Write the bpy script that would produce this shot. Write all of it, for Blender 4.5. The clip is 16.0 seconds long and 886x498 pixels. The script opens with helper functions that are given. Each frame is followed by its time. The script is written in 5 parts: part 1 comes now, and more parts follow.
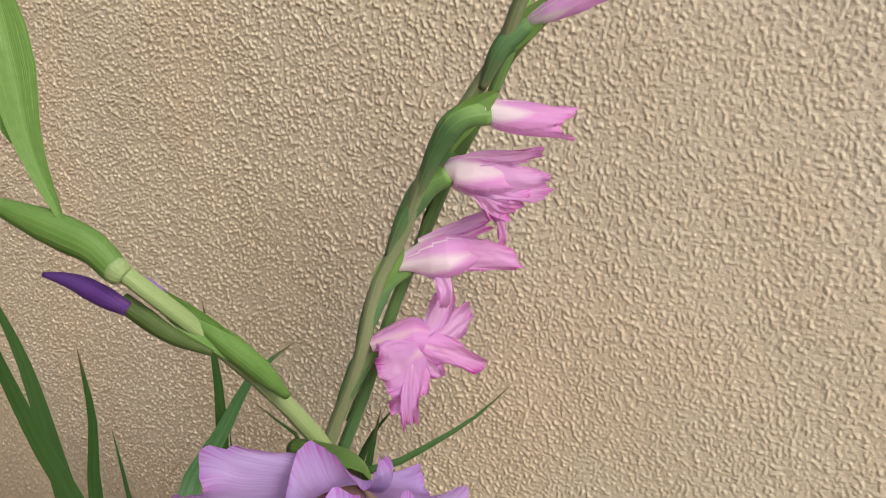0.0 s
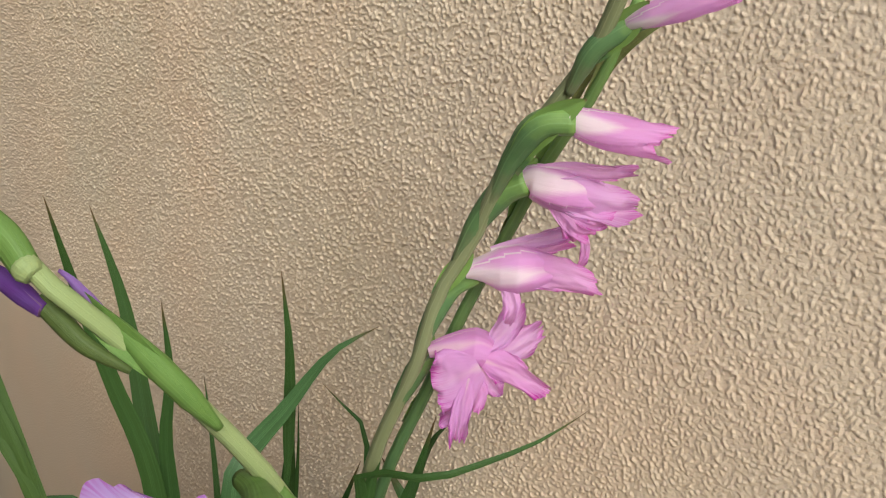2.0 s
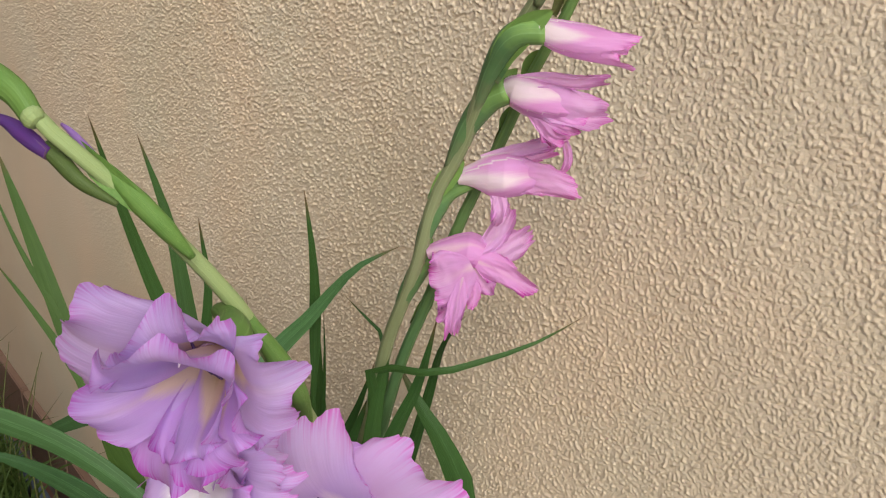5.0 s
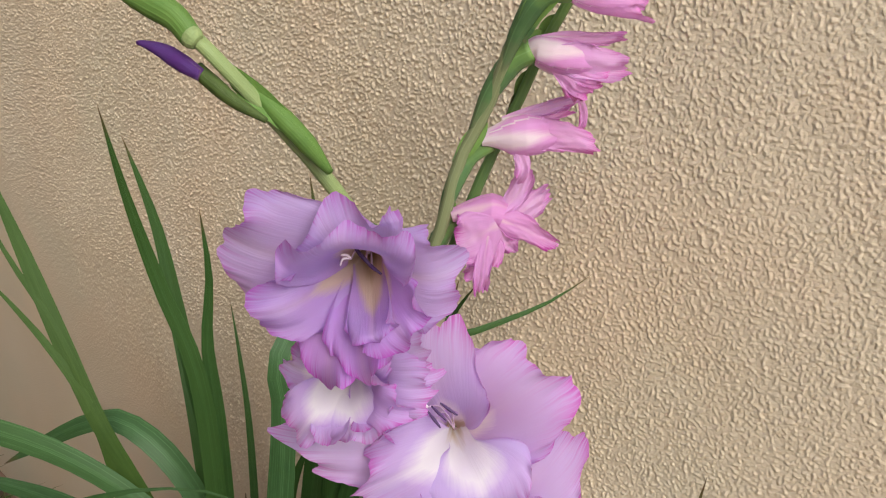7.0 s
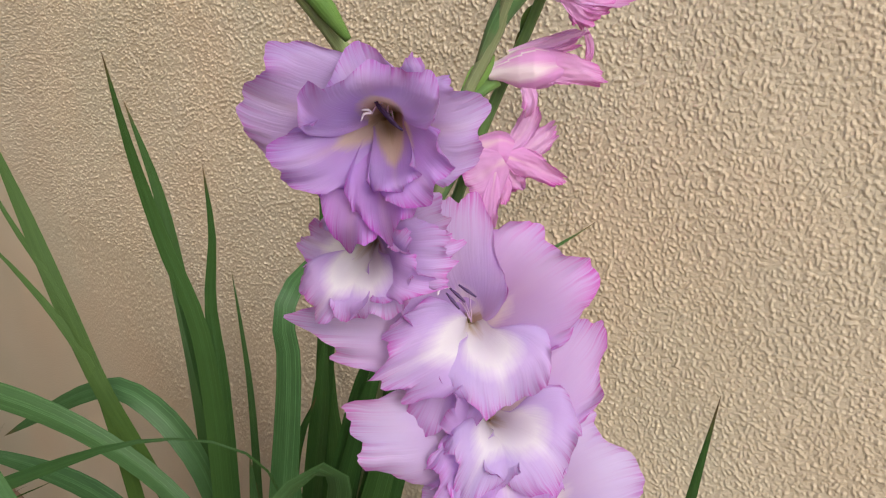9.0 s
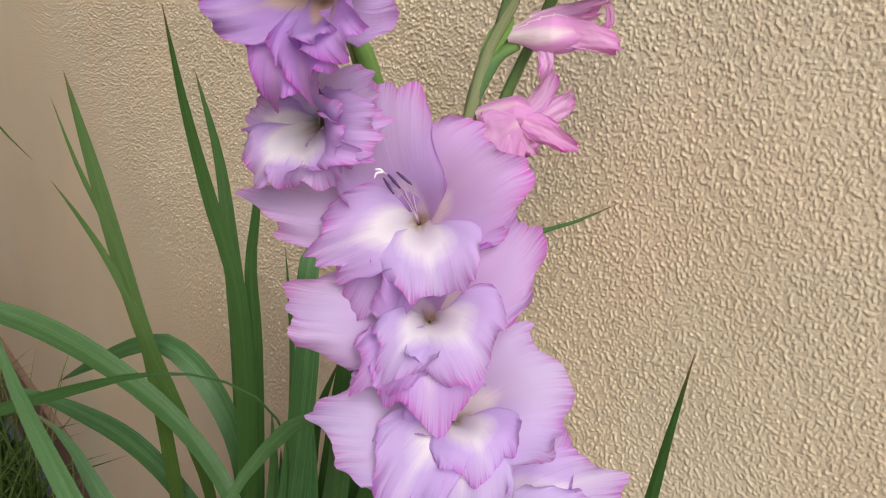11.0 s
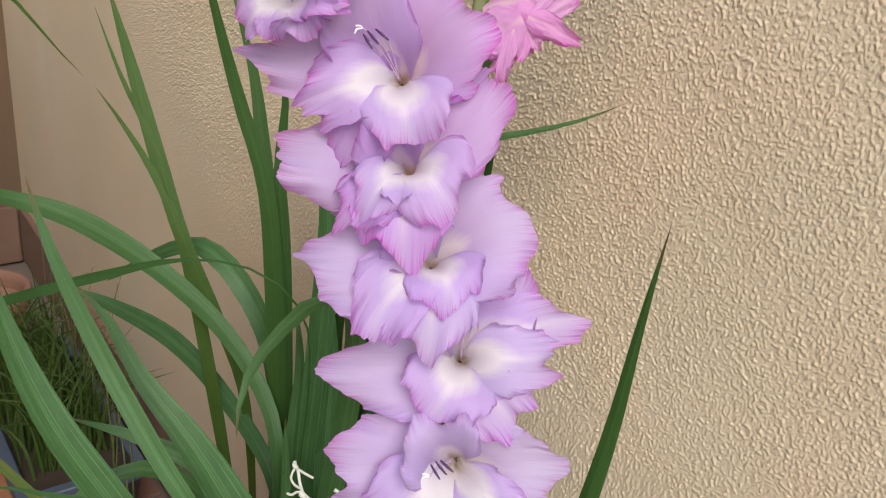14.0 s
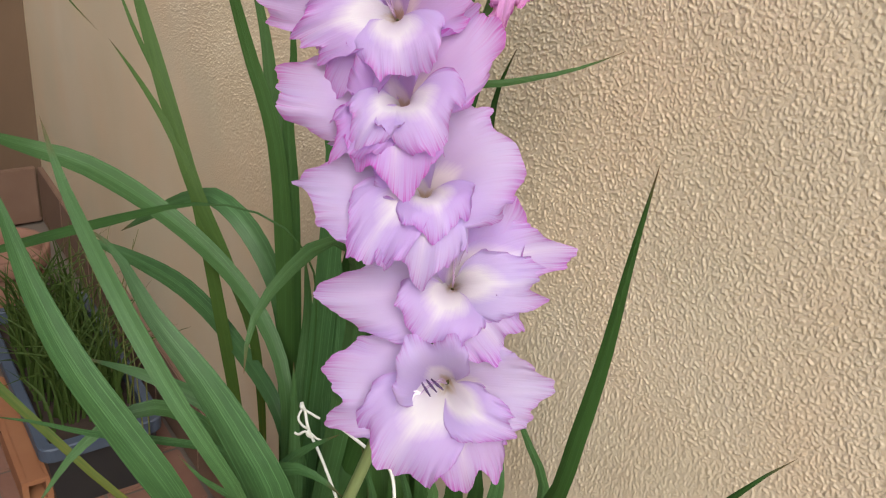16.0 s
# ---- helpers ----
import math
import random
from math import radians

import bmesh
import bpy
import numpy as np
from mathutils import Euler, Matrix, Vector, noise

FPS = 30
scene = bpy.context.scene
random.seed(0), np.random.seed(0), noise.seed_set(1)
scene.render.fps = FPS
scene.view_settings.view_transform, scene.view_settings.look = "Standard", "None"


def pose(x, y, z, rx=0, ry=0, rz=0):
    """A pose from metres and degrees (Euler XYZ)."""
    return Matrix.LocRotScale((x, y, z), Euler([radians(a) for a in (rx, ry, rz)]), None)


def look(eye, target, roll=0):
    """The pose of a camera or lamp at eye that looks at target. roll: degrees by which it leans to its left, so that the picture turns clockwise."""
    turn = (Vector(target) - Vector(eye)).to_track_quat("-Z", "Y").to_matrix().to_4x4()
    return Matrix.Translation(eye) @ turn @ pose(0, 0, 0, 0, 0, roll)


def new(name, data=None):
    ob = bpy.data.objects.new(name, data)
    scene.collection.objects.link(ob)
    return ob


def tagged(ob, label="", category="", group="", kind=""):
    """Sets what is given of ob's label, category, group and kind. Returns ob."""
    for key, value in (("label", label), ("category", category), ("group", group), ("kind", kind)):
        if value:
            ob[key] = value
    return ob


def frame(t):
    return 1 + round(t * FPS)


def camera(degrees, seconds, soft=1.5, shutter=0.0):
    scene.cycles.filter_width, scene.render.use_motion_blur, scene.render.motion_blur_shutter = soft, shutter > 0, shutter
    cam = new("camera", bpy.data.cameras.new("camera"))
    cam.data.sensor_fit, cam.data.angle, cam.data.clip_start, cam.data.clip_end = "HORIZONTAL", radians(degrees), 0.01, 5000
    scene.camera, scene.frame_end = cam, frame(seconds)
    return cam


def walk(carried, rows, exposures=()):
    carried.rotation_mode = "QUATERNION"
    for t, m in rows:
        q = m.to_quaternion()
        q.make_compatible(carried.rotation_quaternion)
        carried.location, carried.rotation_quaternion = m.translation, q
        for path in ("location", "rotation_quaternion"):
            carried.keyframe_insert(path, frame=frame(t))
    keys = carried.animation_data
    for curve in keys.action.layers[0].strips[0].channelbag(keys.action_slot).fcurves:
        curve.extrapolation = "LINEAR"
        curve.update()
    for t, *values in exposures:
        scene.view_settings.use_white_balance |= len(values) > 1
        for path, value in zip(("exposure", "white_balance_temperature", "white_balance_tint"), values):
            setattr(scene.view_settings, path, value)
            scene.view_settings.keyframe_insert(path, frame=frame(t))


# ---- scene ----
cam = camera(52.8, 16.0, soft=1.2)
PATH = [
    (0, (0.0092, -0.5954, 1.6177), (-0.7056, 0.5990, 1.0555), 3.83),
    (0.5, (-0.0134, -0.5897, 1.6162), (-0.7263, 0.5944, 1.0375), 4.41),
    (1, (-0.0133, -0.5787, 1.6194), (-0.7662, 0.5726, 1.0206), 5.68),
    (1.5, (0.0090, -0.5408, 1.6209), (-0.8366, 0.5273, 1.0011), 6.21),
    (2, (0.0216, -0.5263, 1.6227), (-0.8878, 0.4916, 0.9993), 7.65),
    (2.5, (0.0341, -0.5127, 1.6202), (-0.9256, 0.4636, 1.0072), 8.68),
    (3, (0.0414, -0.4906, 1.6239), (-0.9386, 0.4510, 0.9891), 9.14),
    (3.5, (0.0582, -0.4865, 1.6283), (-0.9270, 0.4364, 0.9746), 9.20),
    (4, (0.0773, -0.4975, 1.6319), (-0.9045, 0.4142, 0.9575), 8.38),
    (4.5, (0.0911, -0.5104, 1.6269), (-0.8872, 0.3952, 0.9393), 7.20),
    (5, (0.0961, -0.5352, 1.6194), (-0.8618, 0.3864, 0.9244), 6.05),
    (5.2, (0.0971, -0.5462, 1.6187), (-0.8492, 0.3842, 0.9196), 5.82),
    (7.3, (0.0759, -0.6221, 1.5801), (-0.7933, 0.4192, 0.9397), 4.85),
    (7.5, (0.0769, -0.6242, 1.5770), (-0.7897, 0.4176, 0.9337), 4.52),
    (8, (0.0833, -0.6298, 1.5679), (-0.7846, 0.4097, 0.9228), 3.81),
    (8.5, (0.0807, -0.6398, 1.5509), (-0.7800, 0.4104, 0.9134), 4.26),
    (10.8, (0.1592, -0.6081, 1.4924), (-0.8598, 0.3370, 0.9281), 6.98),
    (11, (0.1668, -0.6091, 1.4872), (-0.8626, 0.3267, 0.9262), 6.90),
    (11.5, (0.1762, -0.6103, 1.4844), (-0.8609, 0.3061, 0.9059), 6.86),
    (12, (0.1902, -0.6145, 1.4748), (-0.8563, 0.2888, 0.8928), 7.14),
    (12.5, (0.2058, -0.6128, 1.4698), (-0.8518, 0.2702, 0.8766), 7.00),
    (13, (0.2176, -0.6076, 1.4675), (-0.8454, 0.2557, 0.8555), 6.84),
    (13.5, (0.2260, -0.6090, 1.4639), (-0.8352, 0.2465, 0.8378), 6.84),
    (14, (0.2328, -0.6096, 1.4637), (-0.8226, 0.2387, 0.8183), 6.70),
    (14.5, (0.2393, -0.6128, 1.4593), (-0.8111, 0.2340, 0.8038), 6.95),
    (15, (0.2444, -0.6108, 1.4561), (-0.8032, 0.2283, 0.7864), 6.91),
    (15.5, (0.2520, -0.6134, 1.4566), (-0.7914, 0.2191, 0.7723), 6.91),
    (16, (0.2625, -0.6146, 1.4560), (-0.7862, 0.2018, 0.7606), 6.72),
]
walk(cam, [(t, look(eye, target, roll)) for t, eye, target, roll in PATH], [(0, 0.99), (8, 1.02), (11, 1.05), (16, 1.09)])

# ---- light ----
world = bpy.data.worlds.new("sky")
scene.world = world
world.use_nodes = True
wn = world.node_tree
sky = wn.nodes.new("ShaderNodeTexSky")
sky.sky_type = "NISHITA"
sky.sun_disc = False
SUN_UP, SUN_ROUND = radians(41), radians(120)
sky.sun_elevation, sky.sun_rotation = SUN_UP, SUN_ROUND
wn.links.new(sky.outputs[0], wn.nodes["Background"].inputs[0])
wn.nodes["Background"].inputs[1].default_value = 0.13
sun = new("sun", bpy.data.lights.new("sun", "SUN"))
sun.data.energy, sun.data.angle, sun.data.color = 2.2, radians(42), (1.0, 0.95, 0.87)
sun.matrix_world = look((2.6, -1.5, 2.6), (0.0, 0.0, 0.0))


# ---- materials ----
def material(name, colour, rough=0.6):
    m = bpy.data.materials.new(name)
    m.use_nodes = True
    n = m.node_tree.nodes
    b = n["Principled BSDF"]
    b.inputs["Base Color"].default_value = (*colour, 1)
    b.inputs["Roughness"].default_value = rough
    return m, n, m.node_tree.links, b


def ramp(n, links, source, stops):
    r = n.new("ShaderNodeValToRGB")
    while len(r.color_ramp.elements) < len(stops):
        r.color_ramp.elements.new(0.5)
    for e, (p, c) in zip(r.color_ramp.elements, stops):
        e.position, e.color = p, (*c, 1)
    links.new(source, r.inputs[0])
    return r.outputs[0]


def noise_at(n, links, coords, scale, detail=3.0, stretch=None, rough=0.5):
    if stretch:
        mp = n.new("ShaderNodeMapping")
        mp.inputs["Scale"].default_value = stretch
        links.new(coords, mp.inputs["Vector"])
        coords = mp.outputs[0]
    t = n.new("ShaderNodeTexNoise")
    t.inputs["Scale"].default_value, t.inputs["Detail"].default_value, t.inputs["Roughness"].default_value = scale, detail, rough
    links.new(coords, t.inputs["Vector"])
    return t.outputs["Fac"]


def blend(n, links, fac, a, b, kind="MIX"):
    x = n.new("ShaderNodeMix")
    x.data_type, x.blend_type = "RGBA", kind
    for s, v in ((0, fac), (6, a), (7, b)):
        if isinstance(v, (int, float)):
            x.inputs[s].default_value = v
        elif isinstance(v, tuple):
            x.inputs[s].default_value = (*v, 1)
        else:
            links.new(v, x.inputs[s])
    return x.outputs[2]


def maths(n, links, op, a, b=0.0, clamp=False):
    x = n.new("ShaderNodeMath")
    x.operation, x.use_clamp = op, clamp
    for i, v in enumerate((a, b)):
        if isinstance(v, (int, float)):
            x.inputs[i].default_value = v
        else:
            links.new(v, x.inputs[i])
    return x.outputs[0]


def bump(n, links, b, height, strength, distance):
    x = n.new("ShaderNodeBump")
    x.inputs["Strength"].default_value, x.inputs["Distance"].default_value = strength, distance
    links.new(height, x.inputs["Height"])
    links.new(x.outputs[0], b.inputs["Normal"])


def coords(n, kind="Object"):
    return n.new("ShaderNodeTexCoord").outputs[kind]


def plaster():
    m, n, l, b = material("textured_plaster", (0.62, 0.47, 0.31), 0.85)
    c = coords(n)
    big = noise_at(n, l, c, 2.3, 4.0)
    mid = noise_at(n, l, c, 14.0, 3.0)
    col = ramp(n, l, big, [(0.3, (0.510, 0.420, 0.293)), (0.55, (0.560, 0.475, 0.350)), (0.75, (0.590, 0.515, 0.400))])
    col = blend(n, l, maths(n, l, "MULTIPLY", mid, 0.30), col, (0.575, 0.44, 0.285))
    # ochre and peach drifts, and greyer olive ones
    drift = noise_at(n, l, c, 5.0, 3.0, (1.0, 1.0, 0.7))
    col = blend(n, l, ramp(n, l, drift, [(0.46, (0, 0, 0)), (0.66, (0.6, 0.6, 0.6))]), col, (0.590, 0.455, 0.315))
    olive = noise_at(n, l, c, 4.1, 3.0, (0.8, 1.0, 1.3))
    col = blend(n, l, ramp(n, l, olive, [(0.52, (0, 0, 0)), (0.68, (0.5, 0.5, 0.5))]), col, (0.505, 0.455, 0.330))
    fine = noise_at(n, l, c, 420.0, 2.0)
    col = blend(n, l, maths(n, l, "MULTIPLY", fine, 0.12), col, (0.42, 0.30, 0.18))
    l.new(col, b.inputs["Base Color"])
    bump(n, l, b, noise_at(n, l, c, 310.0, 1.5), 0.6, 0.0014)
    return m


def petal(name, throat, body, edge, reach, streak, midrib=0.15, deep=(0.74, 0.66, 0.42), crease=0.0):
    """reach: how far the pale throat runs out along the tepal. streak: strength of the fine veins."""
    m, n, l, b = material(name, body, 0.5)
    uv = coords(n, "UV")
    sep = n.new("ShaderNodeSeparateXYZ")
    l.new(uv, sep.inputs[0])
    s, v = sep.outputs[0], sep.outputs[1]
    away = maths(n, l, "ABSOLUTE", maths(n, l, "SUBTRACT", v, 0.5))
    veins = noise_at(n, l, uv, 1.0, 3.0, (2.5, 52.0, 1.0))
    cloud = noise_at(n, l, uv, 3.0, 3.0)
    # pale throat that runs out along the midrib
    t = maths(n, l, "ADD", s, maths(n, l, "MULTIPLY", away, 1.05))
    t = maths(n, l, "ADD", t, maths(n, l, "MULTIPLY", maths(n, l, "SUBTRACT", cloud, 0.5), 0.22))
    t = maths(n, l, "ADD", t, maths(n, l, "MULTIPLY", maths(n, l, "SUBTRACT", veins, 0.5), 0.14))
    foot = tuple(a * b for a, b in zip(throat, deep))
    col = ramp(n, l, t, [(0.0, foot), (0.11, foot), (0.22, throat), (reach * 0.8, throat), (reach * 1.18, body), (1.0, body)])
    tone = noise_at(n, l, uv, 1.0, 2.0, (2.2, 3.4, 1.0))
    pale = n.new("ShaderNodeHueSaturation")
    pale.inputs["Hue"].default_value, pale.inputs["Saturation"].default_value, pale.inputs["Value"].default_value = 0.486, 0.94, 1.04
    l.new(col, pale.inputs["Color"])
    col = blend(n, l, ramp(n, l, tone, [(0.36, (0, 0, 0)), (0.62, (1, 1, 1))]), col, pale.outputs[0])
    mid = maths(n, l, "SUBTRACT", 1.0, maths(n, l, "MULTIPLY", away, 16.0), True)
    mid = maths(n, l, "MULTIPLY", maths(n, l, "MULTIPLY", mid, midrib), maths(n, l, "SUBTRACT", 1.15, s), True)
    col = blend(n, l, mid, col, throat)
    rim = maths(n, l, "MAXIMUM", maths(n, l, "POWER", s, 26.0), maths(n, l, "MULTIPLY", maths(n, l, "POWER", maths(n, l, "MULTIPLY", away, 2.0), 34.0), s))
    # fine veins, strongest where they run out into the rim
    fine = noise_at(n, l, uv, 1.0, 2.0, (1.6, 95.0, 1.0))
    rim = maths(n, l, "MULTIPLY", maths(n, l, "MULTIPLY", rim, maths(n, l, "ADD", cloud, 0.35)), ramp(n, l, fine, [(0.40, (0.22, 0.22, 0.22)), (0.58, (1, 1, 1))]), True)
    col = blend(n, l, rim, col, edge)
    vein = ramp(n, l, veins, [(0.50, (0, 0, 0)), (0.70, (1, 1, 1))])
    hair = ramp(n, l, fine, [(0.53, (0, 0, 0)), (0.60, (1, 1, 1))])
    vein = maths(n, l, "ADD", maths(n, l, "MULTIPLY", vein, maths(n, l, "MULTIPLY", maths(n, l, "POWER", s, 12.0), 0.5)), maths(n, l, "MULTIPLY", hair, maths(n, l, "MULTIPLY", maths(n, l, "POWER", s, 9.0), 0.55)))
    vein = maths(n, l, "MULTIPLY", vein, streak * 1.1, True)
    col = blend(n, l, vein, col, edge)
    hue = n.new("ShaderNodeHueSaturation")
    each = n.new("ShaderNodeObjectInfo").outputs["Random"]
    l.new(maths(n, l, "ADD", 0.488, maths(n, l, "MULTIPLY", each, 0.022)), hue.inputs["Hue"])
    l.new(maths(n, l, "ADD", 0.85, maths(n, l, "MULTIPLY", each, 0.25)), hue.inputs["Saturation"])
    l.new(col, hue.inputs["Color"])
    col = hue.outputs[0]
    l.new(col, b.inputs["Base Color"])
    b.inputs["Sheen Weight"].default_value = 0.05
    b.inputs["Specular IOR Level"].default_value = 0.3
    relief = maths(n, l, "ADD", veins, maths(n, l, "MULTIPLY", fine, 0.5))
    if crease:
        relief = maths(n, l, "ADD", relief, maths(n, l, "MULTIPLY", noise_at(n, l, uv, 1.0, 3.0, (5.0, 13.0, 1.0)), crease))
    bump(n, l, b, relief, 0.42, 0.0009)
    tr = n.new("ShaderNodeBsdfTranslucent")
    l.new(col, tr.inputs["Color"])
    mix = n.new("ShaderNodeMixShader")
    mix.inputs[0].default_value = 0.56
    l.new(b.outputs[0], mix.inputs[1])
    l.new(tr.outputs[0], mix.inputs[2])
    l.new(mix.outputs[0], n["Material Output"].inputs[0])
    return m


def foliage(name, dark, light, rib=0.5, rough=0.42, through_=0.12, ends=None, span=1.0):
    m, n, l, b = material(name, light, rough)
    uv = coords(n, "UV")
    ribs = noise_at(n, l, uv, 1.0, 2.0, (0.8, 34.0, 1.0))
    blotch = noise_at(n, l, uv, 4.0, 3.0, (2.0, 1.0, 1.0))
    info = n.new("ShaderNodeObjectInfo").outputs["Random"]
    col = blend(n, l, blotch, dark, light)
    col = blend(n, l, maths(n, l, "MULTIPLY", info, 0.4), col, tuple(0.6 * d + 0.4 * x for d, x in zip(light, (0.08, 0.14, 0.03))))
    if ends:
        sep = n.new("ShaderNodeSeparateXYZ")
        l.new(uv, sep.inputs[0])
        along = maths(n, l, "ADD", maths(n, l, "MULTIPLY", sep.outputs[0], span), maths(n, l, "MULTIPLY", maths(n, l, "SUBTRACT", blotch, 0.5), 0.5))
        col = blend(n, l, ramp(n, l, along, [(0.0, (0.85, 0.85, 0.85)), (0.4, (0, 0, 0))]), col, ends[0])
        col = blend(n, l, ramp(n, l, along, [(0.65, (0, 0, 0)), (1.0, (0.8, 0.8, 0.8))]), col, ends[1])
    split = n.new("ShaderNodeSeparateXYZ")
    l.new(uv, split.inputs[0])
    middle = maths(n, l, "SUBTRACT", 1.0, maths(n, l, "MULTIPLY", maths(n, l, "ABSOLUTE", maths(n, l, "SUBTRACT", split.outputs[1], 0.5)), 26.0), True)
    line = maths(n, l, "MAXIMUM", ramp(n, l, ribs, [(0.56, (0, 0, 0)), (0.66, (1, 1, 1))]), maths(n, l, "MULTIPLY", middle, 0.6))
    # dried brown ends of the long leaves
    dry = ramp(n, l, maths(n, l, "MULTIPLY", split.outputs[0], 0.25), [(0.965, (0, 0, 0)), (0.995, (1, 1, 1))])
    col = blend(n, l, dry, col, (0.10, 0.055, 0.025))
    col = blend(n, l, maths(n, l, "MULTIPLY", line, rib), col, tuple(min(1, 1.9 * x + 0.02) for x in light))
    l.new(col, b.inputs["Base Color"])
    b.inputs["Specular IOR Level"].default_value = 0.24
    bump(n, l, b, ribs, 0.4, 0.0008)
    tr = n.new("ShaderNodeBsdfTranslucent")
    l.new(col, tr.inputs["Color"])
    mix = n.new("ShaderNodeMixShader")
    mix.inputs[0].default_value = through_
    l.new(b.outputs[0], mix.inputs[1])
    l.new(tr.outputs[0], mix.inputs[2])
    l.new(mix.outputs[0], n["Material Output"].inputs[0])
    return m


def mottled(name, a, b_, scale, rough, relief=0.001, relief_scale=60.0):
    m, n, l, b = material(name, a, rough)
    c = coords(n)
    col = blend(n, l, noise_at(n, l, c, scale, 5.0), a, b_)
    info = n.new("ShaderNodeObjectInfo").outputs["Random"]
    col = blend(n, l, maths(n, l, "MULTIPLY", info, 0.35), col, b_)
    l.new(col, b.inputs["Base Color"])
    bump(n, l, b, noise_at(n, l, c, relief_scale, 4.0), 0.5, relief)
    return m


PLASTER = plaster()
WHITE = (0.86, 0.83, 0.82)
VIOLET = petal("violet_petal", (0.82, 0.68, 0.80), (0.590, 0.388, 0.710), (0.56, 0.11, 0.49), 0.42, 0.9)
VIOLET_LIP = petal("violet_lip_petal", WHITE, (0.590, 0.388, 0.710), (0.56, 0.10, 0.49), 0.70, 1.05, 0.8)
LILAC = petal("lilac_petal", (0.82, 0.74, 0.82), (0.580, 0.425, 0.720), (0.50, 0.15, 0.52), 0.46, 0.75)
LILAC_LIP = petal("lilac_lip_petal", WHITE, (0.580, 0.425, 0.720), (0.50, 0.14, 0.52), 0.70, 0.85, 0.8)
MAUVE = petal("mauve_petal", (0.68, 0.52, 0.40), (0.52, 0.30, 0.66), (0.48, 0.10, 0.50), 0.46, 0.95, 0.4)
PINK = petal("pink_petal", (0.84, 0.74, 0.76), (0.72, 0.365, 0.65), (0.60, 0.11, 0.46), 0.52, 1.6, 0.2, (1.0, 0.97, 0.88), 2.2)
PINK_OPEN = petal("open_pink_petal", (0.80, 0.58, 0.68), (0.70, 0.355, 0.64), (0.58, 0.09, 0.46), 0.44, 2.2, 0.5, (0.95, 0.88, 0.78), 2.2)
LILAC_BUD = petal("lilac_bud", (0.42, 0.30, 0.55), (0.40, 0.24, 0.56), (0.24, 0.10, 0.40), 0.3, 0.5)
PURPLE_BUD = petal("purple_bud", (0.30, 0.17, 0.42), (0.17, 0.06, 0.30), (0.10, 0.03, 0.20), 0.2, 0.5)
LEAF = foliage("leaf_green", (0.013, 0.043, 0.009), (0.028, 0.076, 0.015), 0.30, 0.52)
LEAF_PALE = foliage("leaf_pale_green", (0.024, 0.067, 0.020), (0.053, 0.124, 0.041), 0.50, 0.46)
LEAF_YELLOW = foliage("leaf_yellow_green", (0.022, 0.058, 0.008), (0.050, 0.092, 0.013), 0.2, 0.6, 0.12, ((0.15, 0.14, 0.018), (0.04, 0.085, 0.015)), 0.25)
BRACT = foliage("bract_green", (0.075, 0.17, 0.03), (0.17, 0.29, 0.07), 0.18, 0.5, 0.25)
BRACT_OLIVE = foliage("bract_olive", (0.05, 0.08, 0.02), (0.09, 0.13, 0.035), 0.25, 0.5, 0.15)
BRACT_BLUE = foliage("bract_blue_green", (0.060, 0.135, 0.048), (0.105, 0.190, 0.075), 0.30, 0.5, 0.1, ((0.155, 0.165, 0.085), (0.16, 0.27, 0.06)))
DRY = foliage("dry_bract", (0.09, 0.07, 0.03), (0.16, 0.20, 0.06), 0.3, 0.7)
STEM_PALE = foliage("pale_flower_stem", (0.20, 0.27, 0.10), (0.31, 0.38, 0.16), 0.15, 0.5, 0.1)
STEM_GREY = foliage("grey_green_flower_stem", (0.14, 0.17, 0.075), (0.23, 0.25, 0.13), 0.3, 0.55, 0.05)
FLORET_TUBE = foliage("olive_floret_tube", (0.13, 0.10, 0.035), (0.20, 0.165, 0.065), 0.1, 0.5, 0.2)
ANTHER = material("dark_violet_anther", (0.045, 0.015, 0.075), 0.6)[0]
FILAMENT = material("pale_lilac_filament", (0.52, 0.36, 0.52), 0.5)[0]
STYLE = material("white_style", (0.80, 0.70, 0.78), 0.5)[0]
STRING = mottled("white_string", (0.75, 0.74, 0.68), (0.55, 0.54, 0.48), 300, 0.9, 0.0008, 900)
STAKE = mottled("dark_stake", (0.03, 0.035, 0.04), (0.06, 0.06, 0.06), 30, 0.5)
BROWN_PLASTER = mottled("brown_plaster", (0.095, 0.058, 0.033), (0.14, 0.088, 0.052), 5, 0.9, 0.0008, 200)
SOIL = mottled("soil", (0.022, 0.014, 0.010), (0.055, 0.034, 0.023), 18, 0.95, 0.006, 45)
BRICK = mottled("terracotta_paver", (0.17, 0.07, 0.045), (0.24, 0.13, 0.09), 12, 0.85, 0.002, 70)
MORTAR = mottled("mortar", (0.10, 0.078, 0.062), (0.16, 0.125, 0.10), 9, 0.95, 0.002, 80)
SKIRT = mottled("dusty_terracotta_tile", (0.12, 0.06, 0.038), (0.20, 0.125, 0.085), 7, 0.8, 0.001, 50)
CLAY = mottled("orange_clay", (0.28, 0.10, 0.04), (0.36, 0.17, 0.08), 9, 0.85, 0.001, 60)
PLASTIC = mottled("blue_grey_plastic", (0.045, 0.065, 0.10), (0.075, 0.095, 0.13), 9, 0.45, 0.0003, 300)
BLACK_PLASTIC = mottled("black_plastic", (0.012, 0.013, 0.016), (0.03, 0.03, 0.03), 9, 0.5, 0.0003, 300)
GRASS = foliage("grass_green", (0.010, 0.026, 0.005), (0.050, 0.082, 0.013), 0.2, 0.6)

# ---- building helpers ----
ORIGIN = {}


